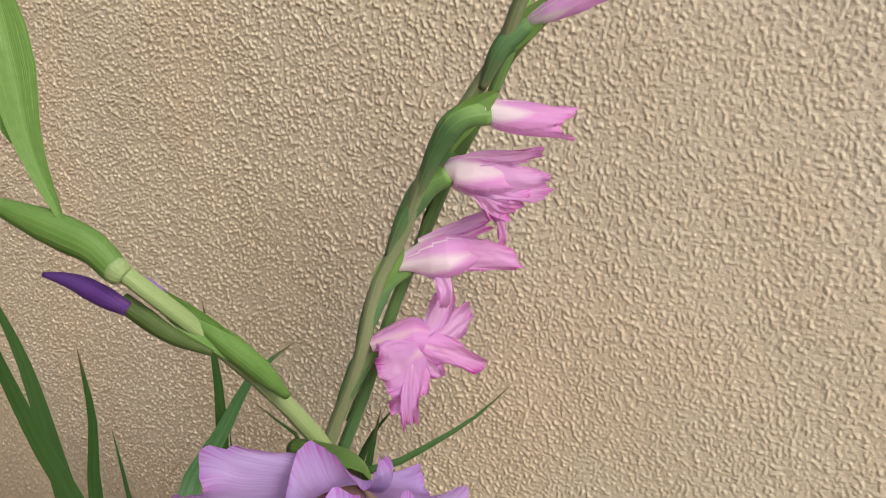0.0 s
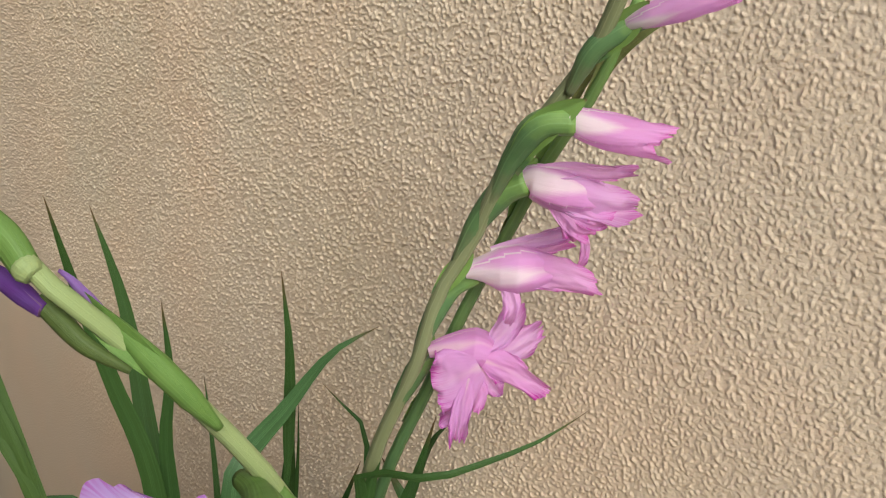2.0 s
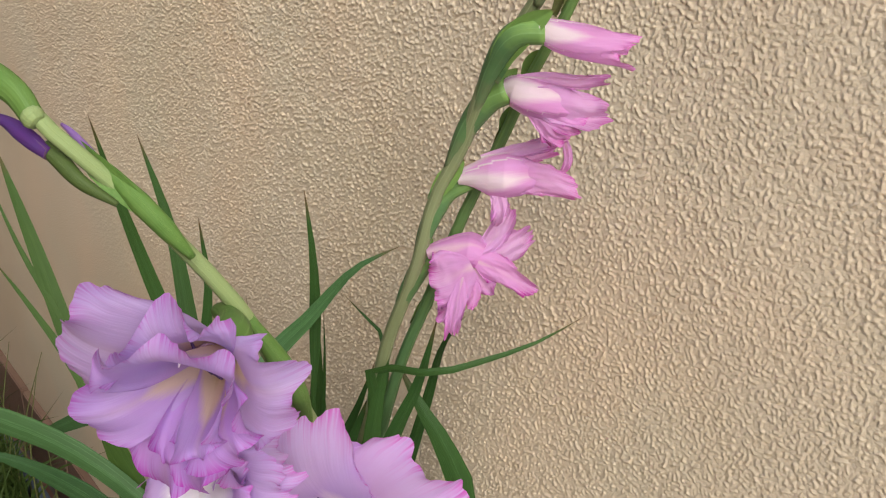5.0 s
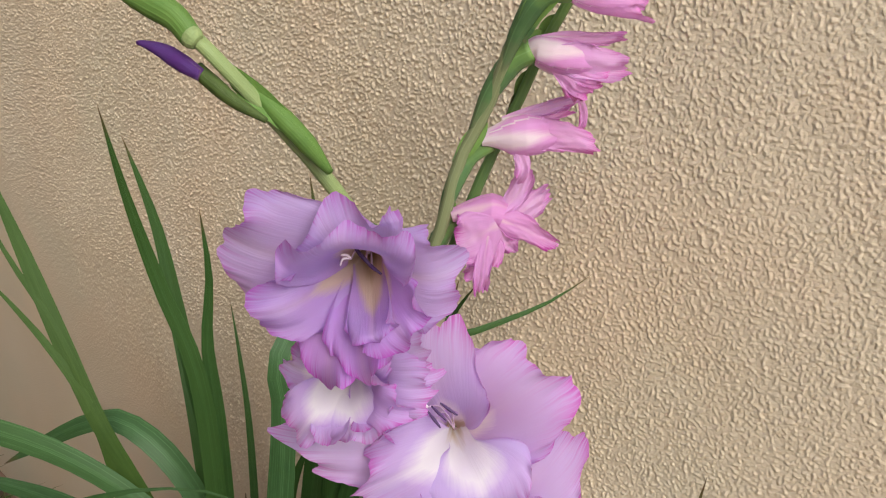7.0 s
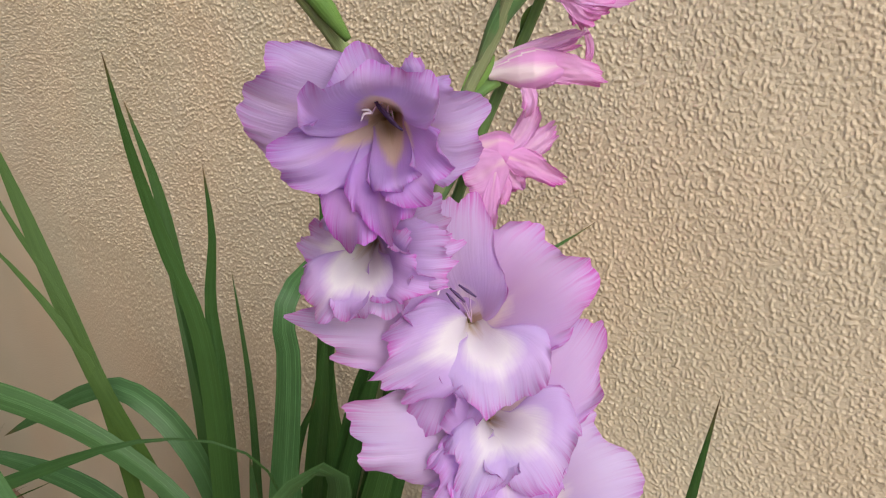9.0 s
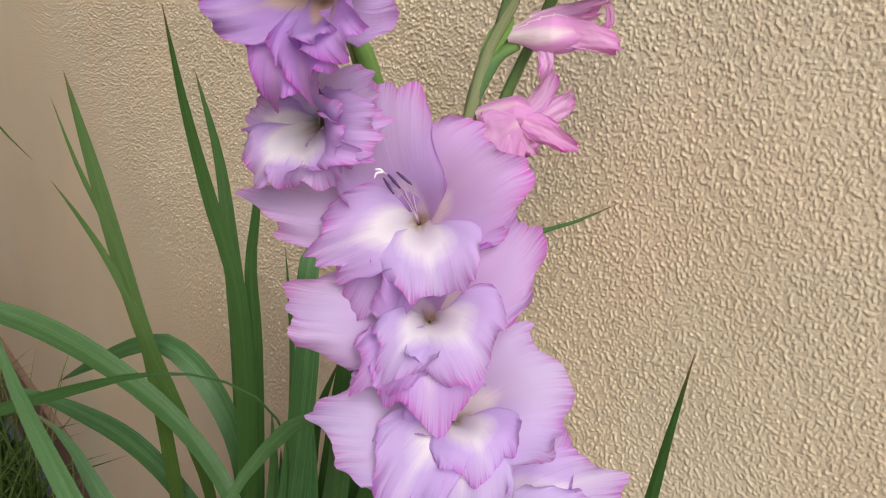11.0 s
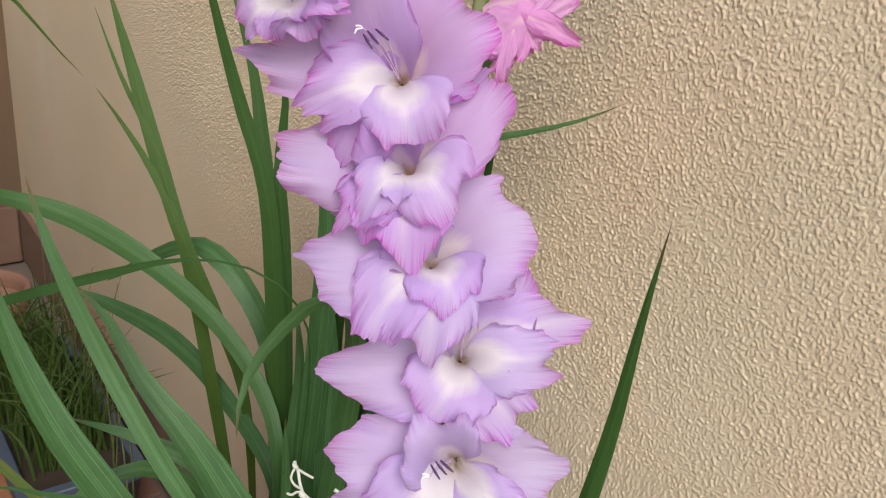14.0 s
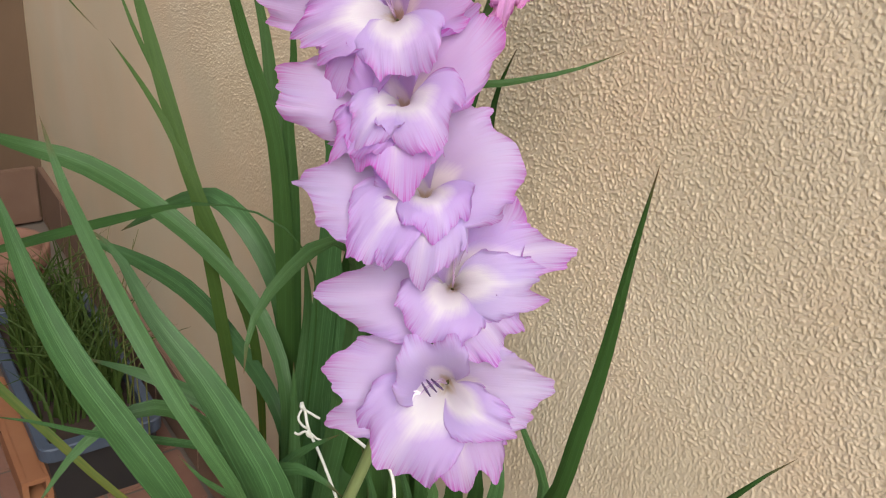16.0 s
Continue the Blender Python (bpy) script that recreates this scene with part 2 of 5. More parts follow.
def thing(name, at, label, category, group="", kind=""):
    ob = tagged(new(name), label, category, group, kind)
    ob.location = at
    ORIGIN[ob] = Vector(at)
    return ob


def part(name, verts, faces, mat, parent, label="", uvs=None, smooth=True):
    """One mesh object under a thing or a part; verts in world metres."""
    o = ORIGIN[parent]
    me = bpy.data.meshes.new(name)
    me.from_pydata([tuple(Vector(v) - o) for v in verts], [], faces)
    if uvs is not None:
        layer = me.uv_layers.new(name="UVMap")
        for loop in me.loops:
            layer.data[loop.index].uv = uvs[loop.vertex_index]
    for p in me.polygons:
        p.use_smooth = smooth
    me.materials.append(mat)
    ob = new(name, me)
    ob.parent = parent
    ORIGIN[ob] = o
    return tagged(ob, label) if label else ob


def solid(name, verts, faces, mat, label="", category="", kind="", group="", smooth=False):
    me = bpy.data.meshes.new(name)
    me.from_pydata([tuple(v) for v in verts], [], faces)
    for p in me.polygons:
        p.use_smooth = smooth
    me.materials.append(mat)
    ob = tagged(new(name, me), label, category, group, kind)
    ORIGIN[ob] = Vector((0, 0, 0))
    return ob


def box(x0, y0, z0, x1, y1, z1):
    v = [(x, y, z) for z in (z0, z1) for y in (y0, y1) for x in (x0, x1)]
    return v, [(0, 2, 3, 1), (4, 5, 7, 6), (0, 1, 5, 4), (2, 6, 7, 3), (0, 4, 6, 2), (1, 3, 7, 5)]


def bevelled(x0, y0, z0, x1, y1, z1, r):
    bm = bmesh.new()
    v, f = box(x0, y0, z0, x1, y1, z1)
    vs = [bm.verts.new(p) for p in v]
    for q in f:
        bm.faces.new([vs[i] for i in q])
    bmesh.ops.bevel(bm, geom=list(bm.edges), offset=r, segments=2, affect="EDGES")
    bm.verts.index_update()
    out = [tuple(p.co) for p in bm.verts], [tuple(p.index for p in q.verts) for q in bm.faces]
    bm.free()
    return out


def spline(pts, count):
    """Smooth curve through the points, evenly stepped along its length."""
    p = [Vector(q) for q in pts]
    p = [2 * p[0] - p[1]] + p + [2 * p[-1] - p[-2]]
    fine = []
    for i in range(1, len(p) - 2):
        a, b, c, d = p[i - 1:i + 3]
        ta, tb = (b - a).length ** 0.5, (c - b).length ** 0.5
        tc = (d - c).length ** 0.5
        m1 = (c - b) + tb * ((b - a) / ta - (c - a) / (ta + tb))
        m2 = (c - b) + tb * ((d - c) / tc - (d - b) / (tb + tc))
        for k in range(16):
            t = k / 16
            fine.append((2 * t ** 3 - 3 * t * t + 1) * b + (t ** 3 - 2 * t * t + t) * m1 + (3 * t * t - 2 * t ** 3) * c + (t ** 3 - t * t) * m2)
    fine.append(p[-2])
    far = [0.0]
    for a, b in zip(fine, fine[1:]):
        far.append(far[-1] + (b - a).length)
    out, j = [], 0
    for i in range(count + 1):
        want = far[-1] * i / count
        while j < len(far) - 2 and far[j + 1] < want:
            j += 1
        s = (want - far[j]) / max(1e-9, far[j + 1] - far[j])
        out.append(fine[j].lerp(fine[j + 1], min(1, s)))
    return out


def tube(pts, radii, count=28, sides=10, squash=1.0):
    """Round rod along a curve; radii are spread evenly from start to end."""
    line = spline(pts, count)
    verts, faces, uvs = [], [], []
    side = Vector((1, 0.3, 0)).normalized()
    for i, p in enumerate(line):
        tan = (line[min(i + 1, count)] - line[max(i - 1, 0)]).normalized()
        side = (side - tan * side.dot(tan)).normalized()
        up = tan.cross(side)
        f = i / count * (len(radii) - 1)
        k = min(int(f), len(radii) - 2)
        r = radii[k] + (radii[k + 1] - radii[k]) * (f - k)
        for j in range(sides):
            a = 2 * math.pi * j / sides
            verts.append(p + r * (math.cos(a) * side + squash * math.sin(a) * up))
            uvs.append((i / count, j / sides))
    for i in range(count):
        for j in range(sides):
            k = (j + 1) % sides
            faces.append((i * sides + j, i * sides + k, (i + 1) * sides + k, (i + 1) * sides + j))
    faces.append(tuple(range(sides))[::-1])
    faces.append(tuple(count * sides + j for j in range(sides)))
    return verts, faces, uvs


EYE_SIDE = Vector((0.25, -0.75, 1.55))
ROLL = random.Random(5)


def blade(pts, width, shape, fold, face=None, turn=0.0, wave=0.0, count=30, across=6):
    """Long leaf along a curve: shape(u) gives the part of the width at u, base to tip."""
    line = spline(pts, count)
    verts, faces, uvs = [], [], []
    last = None
    for i, p in enumerate(line):
        u = i / count
        tan = (line[min(i + 1, count)] - line[max(i - 1, 0)]).normalized()
        out = ((EYE_SIDE - p) if face is None else Vector(face)).normalized()
        side = tan.cross(out)
        if side.length < 0.15 and last is not None:
            side = last - tan * last.dot(tan)
        side.normalize()
        if last is not None and side.dot(last) < 0:
            side = -side
        if last is not None:
            side = (side * 0.45 + last * 0.55)
            side = (side - tan * side.dot(tan)).normalized()
        last = side.copy()
        spun = Matrix.Rotation(radians(turn) * (0.3 + 0.7 * u), 3, tan) @ side
        up = tan.cross(spun)
        half = 0.5 * width * shape(u)
        for j in range(across + 1):
            v = 2 * j / across - 1
            lift = fold * half * abs(v) + wave * half * math.sin(23 * u + 2.0 * v) * v * v
            verts.append(p + spun * (v * half) + up * lift)
            uvs.append((u * 4, (v + 1) / 2))
    n = across + 1
    for i in range(count):
        for j in range(across):
            faces.append((i * n + j, i * n + j + 1, (i + 1) * n + j + 1, (i + 1) * n + j))
    return verts, faces, uvs


def leaf(plant, pts, width, waist=0.0, belly=0.45, sharp=False, mat=None, turn=None, label="", taper=2.2, stalk=False, base=0.44):
    def shape(u):
        w = min(1.0, base + (1 - base) * u / belly) if u < belly else (1 - ((u - belly) / (1 - belly)) ** taper) ** 0.9
        if stalk:
            q = min(1.0, max(0.0, (u - 0.73) / 0.13))
            w *= 0.20 + 0.80 * q * q * (3 - 2 * q)
        if waist:
            w *= 1 - 0.72 * math.exp(-((u - waist - 0.15) / 0.05) ** 2)
        return max(w, 0.015)
    t = ROLL.uniform(-28, 28) if turn is None else turn
    v, f, uv = blade(pts, width * 1.08, shape, 0.16, turn=t, wave=0.05, count=44 if sharp else 34)
    return part("leaf", v, f, mat or plant_leaf[plant], plant, label, uv)


def bract(plant, pts, width, tint=""):
    def shape(u):
        if tint == "slim":
            return max(0.05, min(1.0, 0.10 + 1.5 * u) if u < 0.7 else max(0.0, 1 - ((u - 0.7) / 0.3) ** 2) ** 0.8)
        return max(0.05, (0.55 + 0.9 * u) if u < 0.5 else (1 - ((u - 0.5) / 0.5) ** 2.4) ** 0.8)
    v, f, uv = blade(pts, width, shape, -0.55, count=20, across=8)
    m = DRY if tint == "dry" else BRACT if plant is violet else BRACT_BLUE
    return part("bract", v, f, m, plant, "", uv)


def sheath(plant, pts, radii, mat=None, squash=0.85):
    """Bract that swells round the stem and the foot of a floret."""
    v, f, uv = tube(pts, radii, 20, 14, squash)
    return part("bract", v, f, mat or BRACT_BLUE, plant, "", uv)


def basis(axis, roll=0.0):
    z = Vector(axis).normalized()
    x = Vector((0, 0, 1)).cross(z).normalized()
    y = z.cross(x)
    a = radians(roll)
    return math.cos(a) * x + math.sin(a) * y, math.cos(a) * y - math.sin(a) * x, z


def tepal(fl, c, frame_, az, reach, half, tip, depth, mat, seed, ruffle=0.004, point=1.0, widest=0.6, skew=0.0, bore=0.0035, foot=0.4, cup=0.25, frills=1.0, lip=0):
    """One petal: wrapped round the throat at its foot, then opening into a rounded blade with a finely ruffled rim.
    az: degrees clockwise from the top as one looks into the floret; half: half its greatest width, at the share widest of its length;
    tip: how far its end stands forward; point: 1 for a rounded end, more for a pointed one; skew: how far it bows to one side;
    cup: how much of the throat's curve is left at the end."""
    x_, y_, z_ = frame_
    rows_, cols = 34, 52
    rnd = random.Random(seed)
    ph = [rnd.uniform(0, 6.28) for _ in range(8)]
    k1, k2 = rnd.uniform(3.0, 4.6), rnd.uniform(8.0, 12.0)
    sag = rnd.uniform(-0.06, 0.10)
    a0 = radians(az)
    d_ = x_ * math.sin(a0) + y_ * math.cos(a0)
    t_ = x_ * math.cos(a0) - y_ * math.sin(a0)
    slim = min(1.0, reach / 0.035)
    p0, p1 = (bore * foot, -depth), (bore * 1.25, -0.32 * depth)
    p2 = (max(bore * 1.1, reach * 0.5), tip * 0.55 + 0.0075 * slim)
    p3 = (reach, tip)
    if lip:
        p1, p2 = (bore * 0.95, 0.10 * depth), (max(bore * 1.3, reach * 0.45), tip + 0.0065 * slim)
    verts, faces, uvs = [], [], []
    foot_half = min(half, 1.25 * bore * max(foot, 0.5))
    for i in range(rows_ + 1):
        s = 1 - (1 - i / rows_) ** 1.25
        open_ = 1 - (1 - s) ** 1.7
        for j in range(cols + 1):
            v = 2 * j / cols - 1
            th = v * math.pi / 2
            sn, cs = math.sin(th), max(0.0, math.cos(th))
            # outline: a rounded or pointed end beyond the widest place
            e = widest + (1 - widest) * cs ** point
            frill = 0.050 * math.sin(k1 * 2.3 * v + ph[0]) + 0.075 * noise.noise((6.0 * v + ph[1], seed * 0.37, 0.0)) + 0.016 * noise.noise((19.0 * v + ph[2], seed * 0.53, 0.0))
            frill += 0.020 * (0.55 - abs(math.sin(k2 * 0.8 * v + ph[3])) ** 0.7) + 0.05 * (point - 0.9) * math.exp(-(v / 0.09) ** 2)
            rim = s ** 4
            u = s * (e + frills * frill * rim)
            lat = sn * (foot_half + (half - foot_half) * open_) * (1 + frills * rim * (0.13 * noise.noise((5.0 * v + ph[3], 9.0 * u, seed * 0.71)) + 0.02 * noise.noise((15.0 * v, 20.0 * u, seed * 0.71))))
            b = ((1 - u) ** 3, 3 * u * (1 - u) ** 2, 3 * u * u * (1 - u), u ** 3)
            r = sum(w * p[0] for w, p in zip(b, (p0, p1, p2, p3)))
            z = sum(w * p[1] for w, p in zip(b, (p0, p1, p2, p3)))
            f = min(1.0, max(0.0, (u - 0.12) / 0.42 if lip else (u - 0.22) / 0.5))
            k = 1 + (cup - 1) * f * f * (3 - 2 * f)
            big = max(r, bore * 0.6) / k if abs(k) > 0.02 else 50 * r + 1
            phi = lat / big
            wrap = 1.15 if lip else 1.9
            phi = wrap * math.tanh(phi / wrap)
            e_r = d_ * math.cos(phi) + t_ * math.sin(phi)
            pos = c + d_ * (r - big) + e_r * big + z_ * z + t_ * (skew * reach * 4 * u * (1 - u) * s)
            edge = s * s * (0.12 + 0.88 * max(abs(v) ** 3, rim))
            wav = ruffle * edge * (0.85 * math.sin(k1 * v * 1.5 + 1.5 * s + ph[4]) + 1.15 * math.sin(k2 * v + ph[5]) * rim + 0.9 * noise.noise((2.2 * v + ph[6], 1.8 * s, seed * 0.29)))
            wav += 0.50 * ruffle * s ** 8 * noise.noise((13.0 * v + ph[7], 3.0 * s, seed * 0.83)) * frills * 2.0
            wav -= 0.0012 * math.exp(-(v / 0.09) ** 2) * s * (1.15 - s)
            wav -= sag * abs(lat) * abs(v) * s * s
            verts.append(pos + (z_ * 0.85 - e_r * 0.35) * wav)
            uvs.append((s, (v + 1) / 2))
    n = cols + 1
    for i in range(rows_):
        for j in range(cols):
            faces.append((i * n + j, i * n + j + 1, (i + 1) * n + j + 1, (i + 1) * n + j))
    return part("tepal", verts, faces, mat, fl, "", uvs)


def draped(fl, pts, half, widest, point, mat, seed, ruffle=0.0030, bulge=0.45):
    """One petal along a bent midrib, its face turned to the open side of the plant; outline as for tepal()."""
    rows_, cols, steps = 30, 40, 48
    line = spline(pts, steps)
    frames_, last = [], None
    for i, q in enumerate(line):
        tan = (line[min(i + 1, steps)] - line[max(i - 1, 0)]).normalized()
        side = tan.cross((EYE_SIDE - q).normalized()).normalized()
        if last is not None:
            side = (side * 0.4 + last * 0.6)
            side = (side - tan * side.dot(tan)).normalized()
        last = side.copy()
        frames_.append((q, side, side.cross(tan)))
    rnd = random.Random(seed)
    ph = [rnd.uniform(0, 6.28) for _ in range(6)]
    k1, k2, k3 = rnd.uniform(3.0, 4.6), rnd.uniform(8.0, 12.0), rnd.uniform(5.0, 8.0)
    verts, faces, uvs = [], [], []
    for i in range(rows_ + 1):
        s = i / rows_
        for j in range(cols + 1):
            v = 2 * j / cols - 1
            sn, cs = math.sin(v * math.pi / 2), max(0.0, math.cos(v * math.pi / 2))
            rim = s ** 4
            frill = 0.05 * math.sin(k1 * 2 * v + ph[0]) + 0.11 * noise.noise((6 * v + ph[1], seed * 0.37, 0.0)) + 0.06 * noise.noise((15 * v + ph[2], seed * 0.53, 0.0)) + 0.035 * (0.5 - abs(math.sin(k2 * 0.8 * v + ph[3])))
            u = min(1.0, max(0.0, s * (widest + (1 - widest) * cs ** point * 0.94 + frill * rim)))
            lat = sn * half * (0.36 + 0.64 * min(1.0, s * 1.7) ** 0.8) * (1 + rim * (0.16 * noise.noise((5 * v, 9 * u, seed * 0.7)) + 0.04 * noise.noise((14 * v, 18 * u, seed * 0.7))))
            k = min(int(u * steps), steps - 1)
            w = u * steps - k
            q, side, up = (frames_[k][n_].lerp(frames_[k + 1][n_], w) for n_ in range(3))
            lift = bulge * half * (1 - (lat / half) ** 2) * (1 - 0.55 * s)
            # long soft folds, and a ruffled rim
            deep = min(half, 0.0085)
            lift += 0.17 * deep * math.sin(k3 * v + 2.0 * s + ph[4]) * s + 0.22 * deep * noise.noise((5 * v, 5 * s, seed * 0.91)) * s
            lift += ruffle * s * s * (0.2 + 0.8 * max(abs(v) ** 3, rim)) * (math.sin(k1 * 1.6 * v + 2 * s + ph[5]) + 0.9 * math.sin(k2 * v + ph[1]) * rim + 1.3 * noise.noise((3.5 * v, 3 * s, seed * 0.29)))
            verts.append(q + side * lat + up * lift)
            uvs.append((0.34 + 0.66 * s, (v + 1) / 2))
    n = cols + 1
    for i in range(rows_):
        for j in range(cols):
            faces.append((i * n + j, i * n + j + 1, (i + 1) * n + j + 1, (i + 1) * n + j))
    return part("tepal", verts, faces, mat, fl, "", uvs)


FLORET_SEED = [0]


def floret(plant, c, axis, joint, petals, mats, depth=0.034, ruffle=0.004, label="", stamens=None, bore=0.0070, frills=1.0, foot=0.12, calyx=False):
    """petals: (azimuth, reach, half width, tip forward, lip?, point, widest, skew, cup) for each tepal, the outer ones first.
    stamens: across, up and forward of each anther and of the style, from the middle of the mouth."""
    FLORET_SEED[0] += 1
    c = Vector(c)
    fr = basis(axis)
    back = c - fr[2] * depth
    v, f, uv = tube([Vector(joint), (Vector(joint) + back) / 2 - fr[2] * 0.004, back - fr[2] * 0.002, back - fr[2] * 0.0005], [0.0028, 0.0032, 0.0029, 0.0010], 12, 12)
    fl = part("floret", v, f, FLORET_TUBE, plant, label, uv)
    if calyx:
        v, f, uv = tube([Vector(joint), (Vector(joint) + back) / 2 - fr[2] * 0.003, back + fr[2] * 0.002, back + fr[2] * 0.012], [0.0034, 0.0046, 0.0046 + bore * 0.25, 0.0046 + bore * 0.5], 14, 14)
        part("bract", v, f[:-1], BRACT, fl, "green bract round the foot", uv)
    for i, (az, reach, half, tip, lip, point, widest, skew, cup) in enumerate(petals):
        tepal(fl, c + fr[2] * (0.0013 * i + 0.0010 * lip), fr, az, reach, half, tip, depth, mats[lip], FLORET_SEED[0] * 17 + i, ruffle, point, widest, skew, bore + 0.0002 * i, foot, cup, frills, lip)
    if stamens:
        x_, y_, z_ = fr
        *heads, curl = [c + x_ * q[0] + y_ * q[1] + z_ * q[2] for q in stamens]
        root = back + z_ * 0.010
        for k, head in enumerate(heads):
            v, f, uv = tube([root, root.lerp(head, 0.6) + y_ * 0.003, head], [0.0003, 0.00025, 0.00025], 8, 6)
            part("stamen", v, f, FILAMENT, fl)
            tilt = x_ * (0.62 + 0.1 * k) - y_ * (0.75 - 0.1 * k) + z_ * 0.2
            v, f, uv = tube([head - tilt * 0.0042, head + z_ * 0.0006, head + tilt * 0.0042], [0.0004, 0.0008, 0.0004], 8, 6)
            part("anther", v, f, ANTHER, fl, "dark violet anther")
        v, f, uv = tube([root, root.lerp(curl, 0.6) + y_ * 0.004, curl, curl + z_ * 0.001], [0.0003, 0.00025, 0.00025, 0.0003], 12, 6)
        part("style", v, f, FILAMENT, fl)
        v, f, uv = tube([curl, curl - x_ * 0.0028 - y_ * 0.0006, curl - x_ * 0.0036 - y_ * 0.0030], [0.0003, 0.0005, 0.0003], 10, 6)
        part("style", v, f, STYLE, fl, "white curled style")
        v, f, uv = tube([curl, curl + y_ * 0.0010 - x_ * 0.0015, curl + y_ * 0.0008 - x_ * 0.0036], [0.0003, 0.0005, 0.0004], 8, 6)
        part("style", v, f, STYLE, fl, "white curled style")
    return fl


# ---- the place ----
FLOOR = -0.10
CORNER = -2.88


def perlin(x, y, seed):
    g = np.random.RandomState(seed)
    perm = g.permutation(512)
    ang = g.rand(512) * 2 * np.pi
    xi, yi = np.floor(x).astype(int), np.floor(y).astype(int)
    xf, yf = x - xi, y - yi
    u, v = xf * xf * xf * (xf * (xf * 6 - 15) + 10), yf * yf * yf * (yf * (yf * 6 - 15) + 10)

    def corner(dx, dy):
        h = perm[(perm[(xi + dx) % 512] + yi + dy) % 512]
        return np.cos(ang[h]) * (xf - dx) + np.sin(ang[h]) * (yf - dy)
    a, b = corner(0, 0) * (1 - u) + corner(1, 0) * u, corner(0, 1) * (1 - u) + corner(1, 1) * u
    return a * (1 - v) + b * v


def roughcast(x, z, seed):
    """Height of the sprayed plaster: short raised flecks on a flatter ground."""
    wx, wz = x + 0.004 * perlin(x * 60, z * 60, seed + 5), z + 0.004 * perlin(x * 60 + 9, z * 60, seed + 6)
    # the flecks run slantwise down the wall
    slant = radians(24)
    across, along = wx * math.cos(slant) + wz * math.sin(slant), wz * math.cos(slant) - wx * math.sin(slant)
    n1 = perlin(across * 470, along * 315, seed)
    n2 = perlin(across * 190, along * 120, seed + 1)
    patch = 0.12 * perlin(x * 22, z * 22, seed + 3)
    h = np.clip((n1 + 0.22 * n2 + patch - 0.09) / 0.24, 0, 1)
    h = h * h * (3 - 2 * h)
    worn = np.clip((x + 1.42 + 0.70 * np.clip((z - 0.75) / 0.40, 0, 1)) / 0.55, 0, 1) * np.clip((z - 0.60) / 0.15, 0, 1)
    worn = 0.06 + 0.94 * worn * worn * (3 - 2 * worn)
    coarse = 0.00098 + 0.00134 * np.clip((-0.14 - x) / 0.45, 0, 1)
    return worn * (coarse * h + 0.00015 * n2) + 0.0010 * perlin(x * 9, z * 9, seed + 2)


def lines(stops):
    out = []
    for (a, b, step) in stops:
        n = max(1, round((b - a) / step))
        out += [a + (b - a) * i / n for i in range(n)]
    return np.array(out + [stops[-1][1]])


def plaster_wall(name, us, zs, place, seed, label, mat):
    u, z = np.meshgrid(us, zs)
    h = roughcast(u, z, seed)
    verts = place(u, z, h).reshape(-1, 3)
    n, m = len(us), len(zs)
    i = np.arange(n - 1)[None, :] + n * np.arange(m - 1)[:, None]
    faces = np.stack([i, i + 1, i + 1 + n, i + n], -1).reshape(-1, 4)
    me = bpy.data.meshes.new(name)
    me.vertices.add(len(verts))
    me.vertices.foreach_set("co", verts.astype(np.float32).ravel())
    me.loops.add(faces.size)
    me.loops.foreach_set("vertex_index", faces.astype(np.int32).ravel())
    me.polygons.add(len(faces))
    me.polygons.foreach_set("loop_start", np.arange(0, faces.size, 4, dtype=np.int32))
    me.update(calc_edges=True)
    me.polygons.foreach_set("use_smooth", np.ones(len(faces), dtype=bool))
    me.materials.append(mat)
    return tagged(new(name, me), label, "wall", "", "structure")


north_x = lines([(CORNER, -1.78, 0.012), (-1.78, -1.3, 0.0025), (-1.3, -0.62, 0.0013), (-0.62, 0.08, 0.00106), (0.08, 0.4, 0.012), (0.4, 3.0, 0.05)])
north_z = lines([(FLOOR, 0.62, 0.02), (0.62, 0.92, 0.0021), (0.92, 1.66, 0.00110), (1.66, 1.70, 0.0025), (1.70, 1.8, 0.005), (1.8, 3.2, 0.05)])
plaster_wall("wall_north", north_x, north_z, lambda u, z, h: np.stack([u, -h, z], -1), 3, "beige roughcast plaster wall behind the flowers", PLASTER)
west_y = lines([(-1.7, -0.6, 0.03), (-0.6, 0.0, 0.006)])
west_z = lines([(FLOOR, 1.6, 0.008), (1.6, 3.2, 0.05)])
plaster_wall("wall_west", west_y, west_z, lambda u, z, h: np.stack([CORNER + h, u, z], -1), 11, "brown plaster wall that turns the corner", BROWN_PLASTER)
# added wall out of view: blocks sky over the corner, bounces some light back
solid("wall_south_tall", *box(CORNER - 0.2, -1.70, FLOOR, -1.75, -1.50, 3.1), PLASTER, "plain tall house wall opposite the flowers", "wall", "structure")
# unseen wall, added so less sun and sky reach the planter and lower wall
solid("wall_south", *box(-1.75, -1.9, FLOOR, 1.25, -1.7, 2.75), PLASTER, "plain plastered yard wall opposite the flowers", "wall", "structure")
for nm, b_ in (("wall_north_core", (CORNER - 0.2, 0.004, FLOOR, 3.0, 0.2, 3.2)), ("wall_west_core", (CORNER - 0.2, -1.7, FLOOR, CORNER - 0.004, 0.004, 3.2))):
    solid(nm, *box(*b_), PLASTER, "plain masonry body of the plastered wall", "wall", "structure")
solid("ground", *box(-40, -40, FLOOR - 0.3, 40, 40, FLOOR - 0.012), MORTAR, "mortar bed of the paved yard", "ground", "structure")
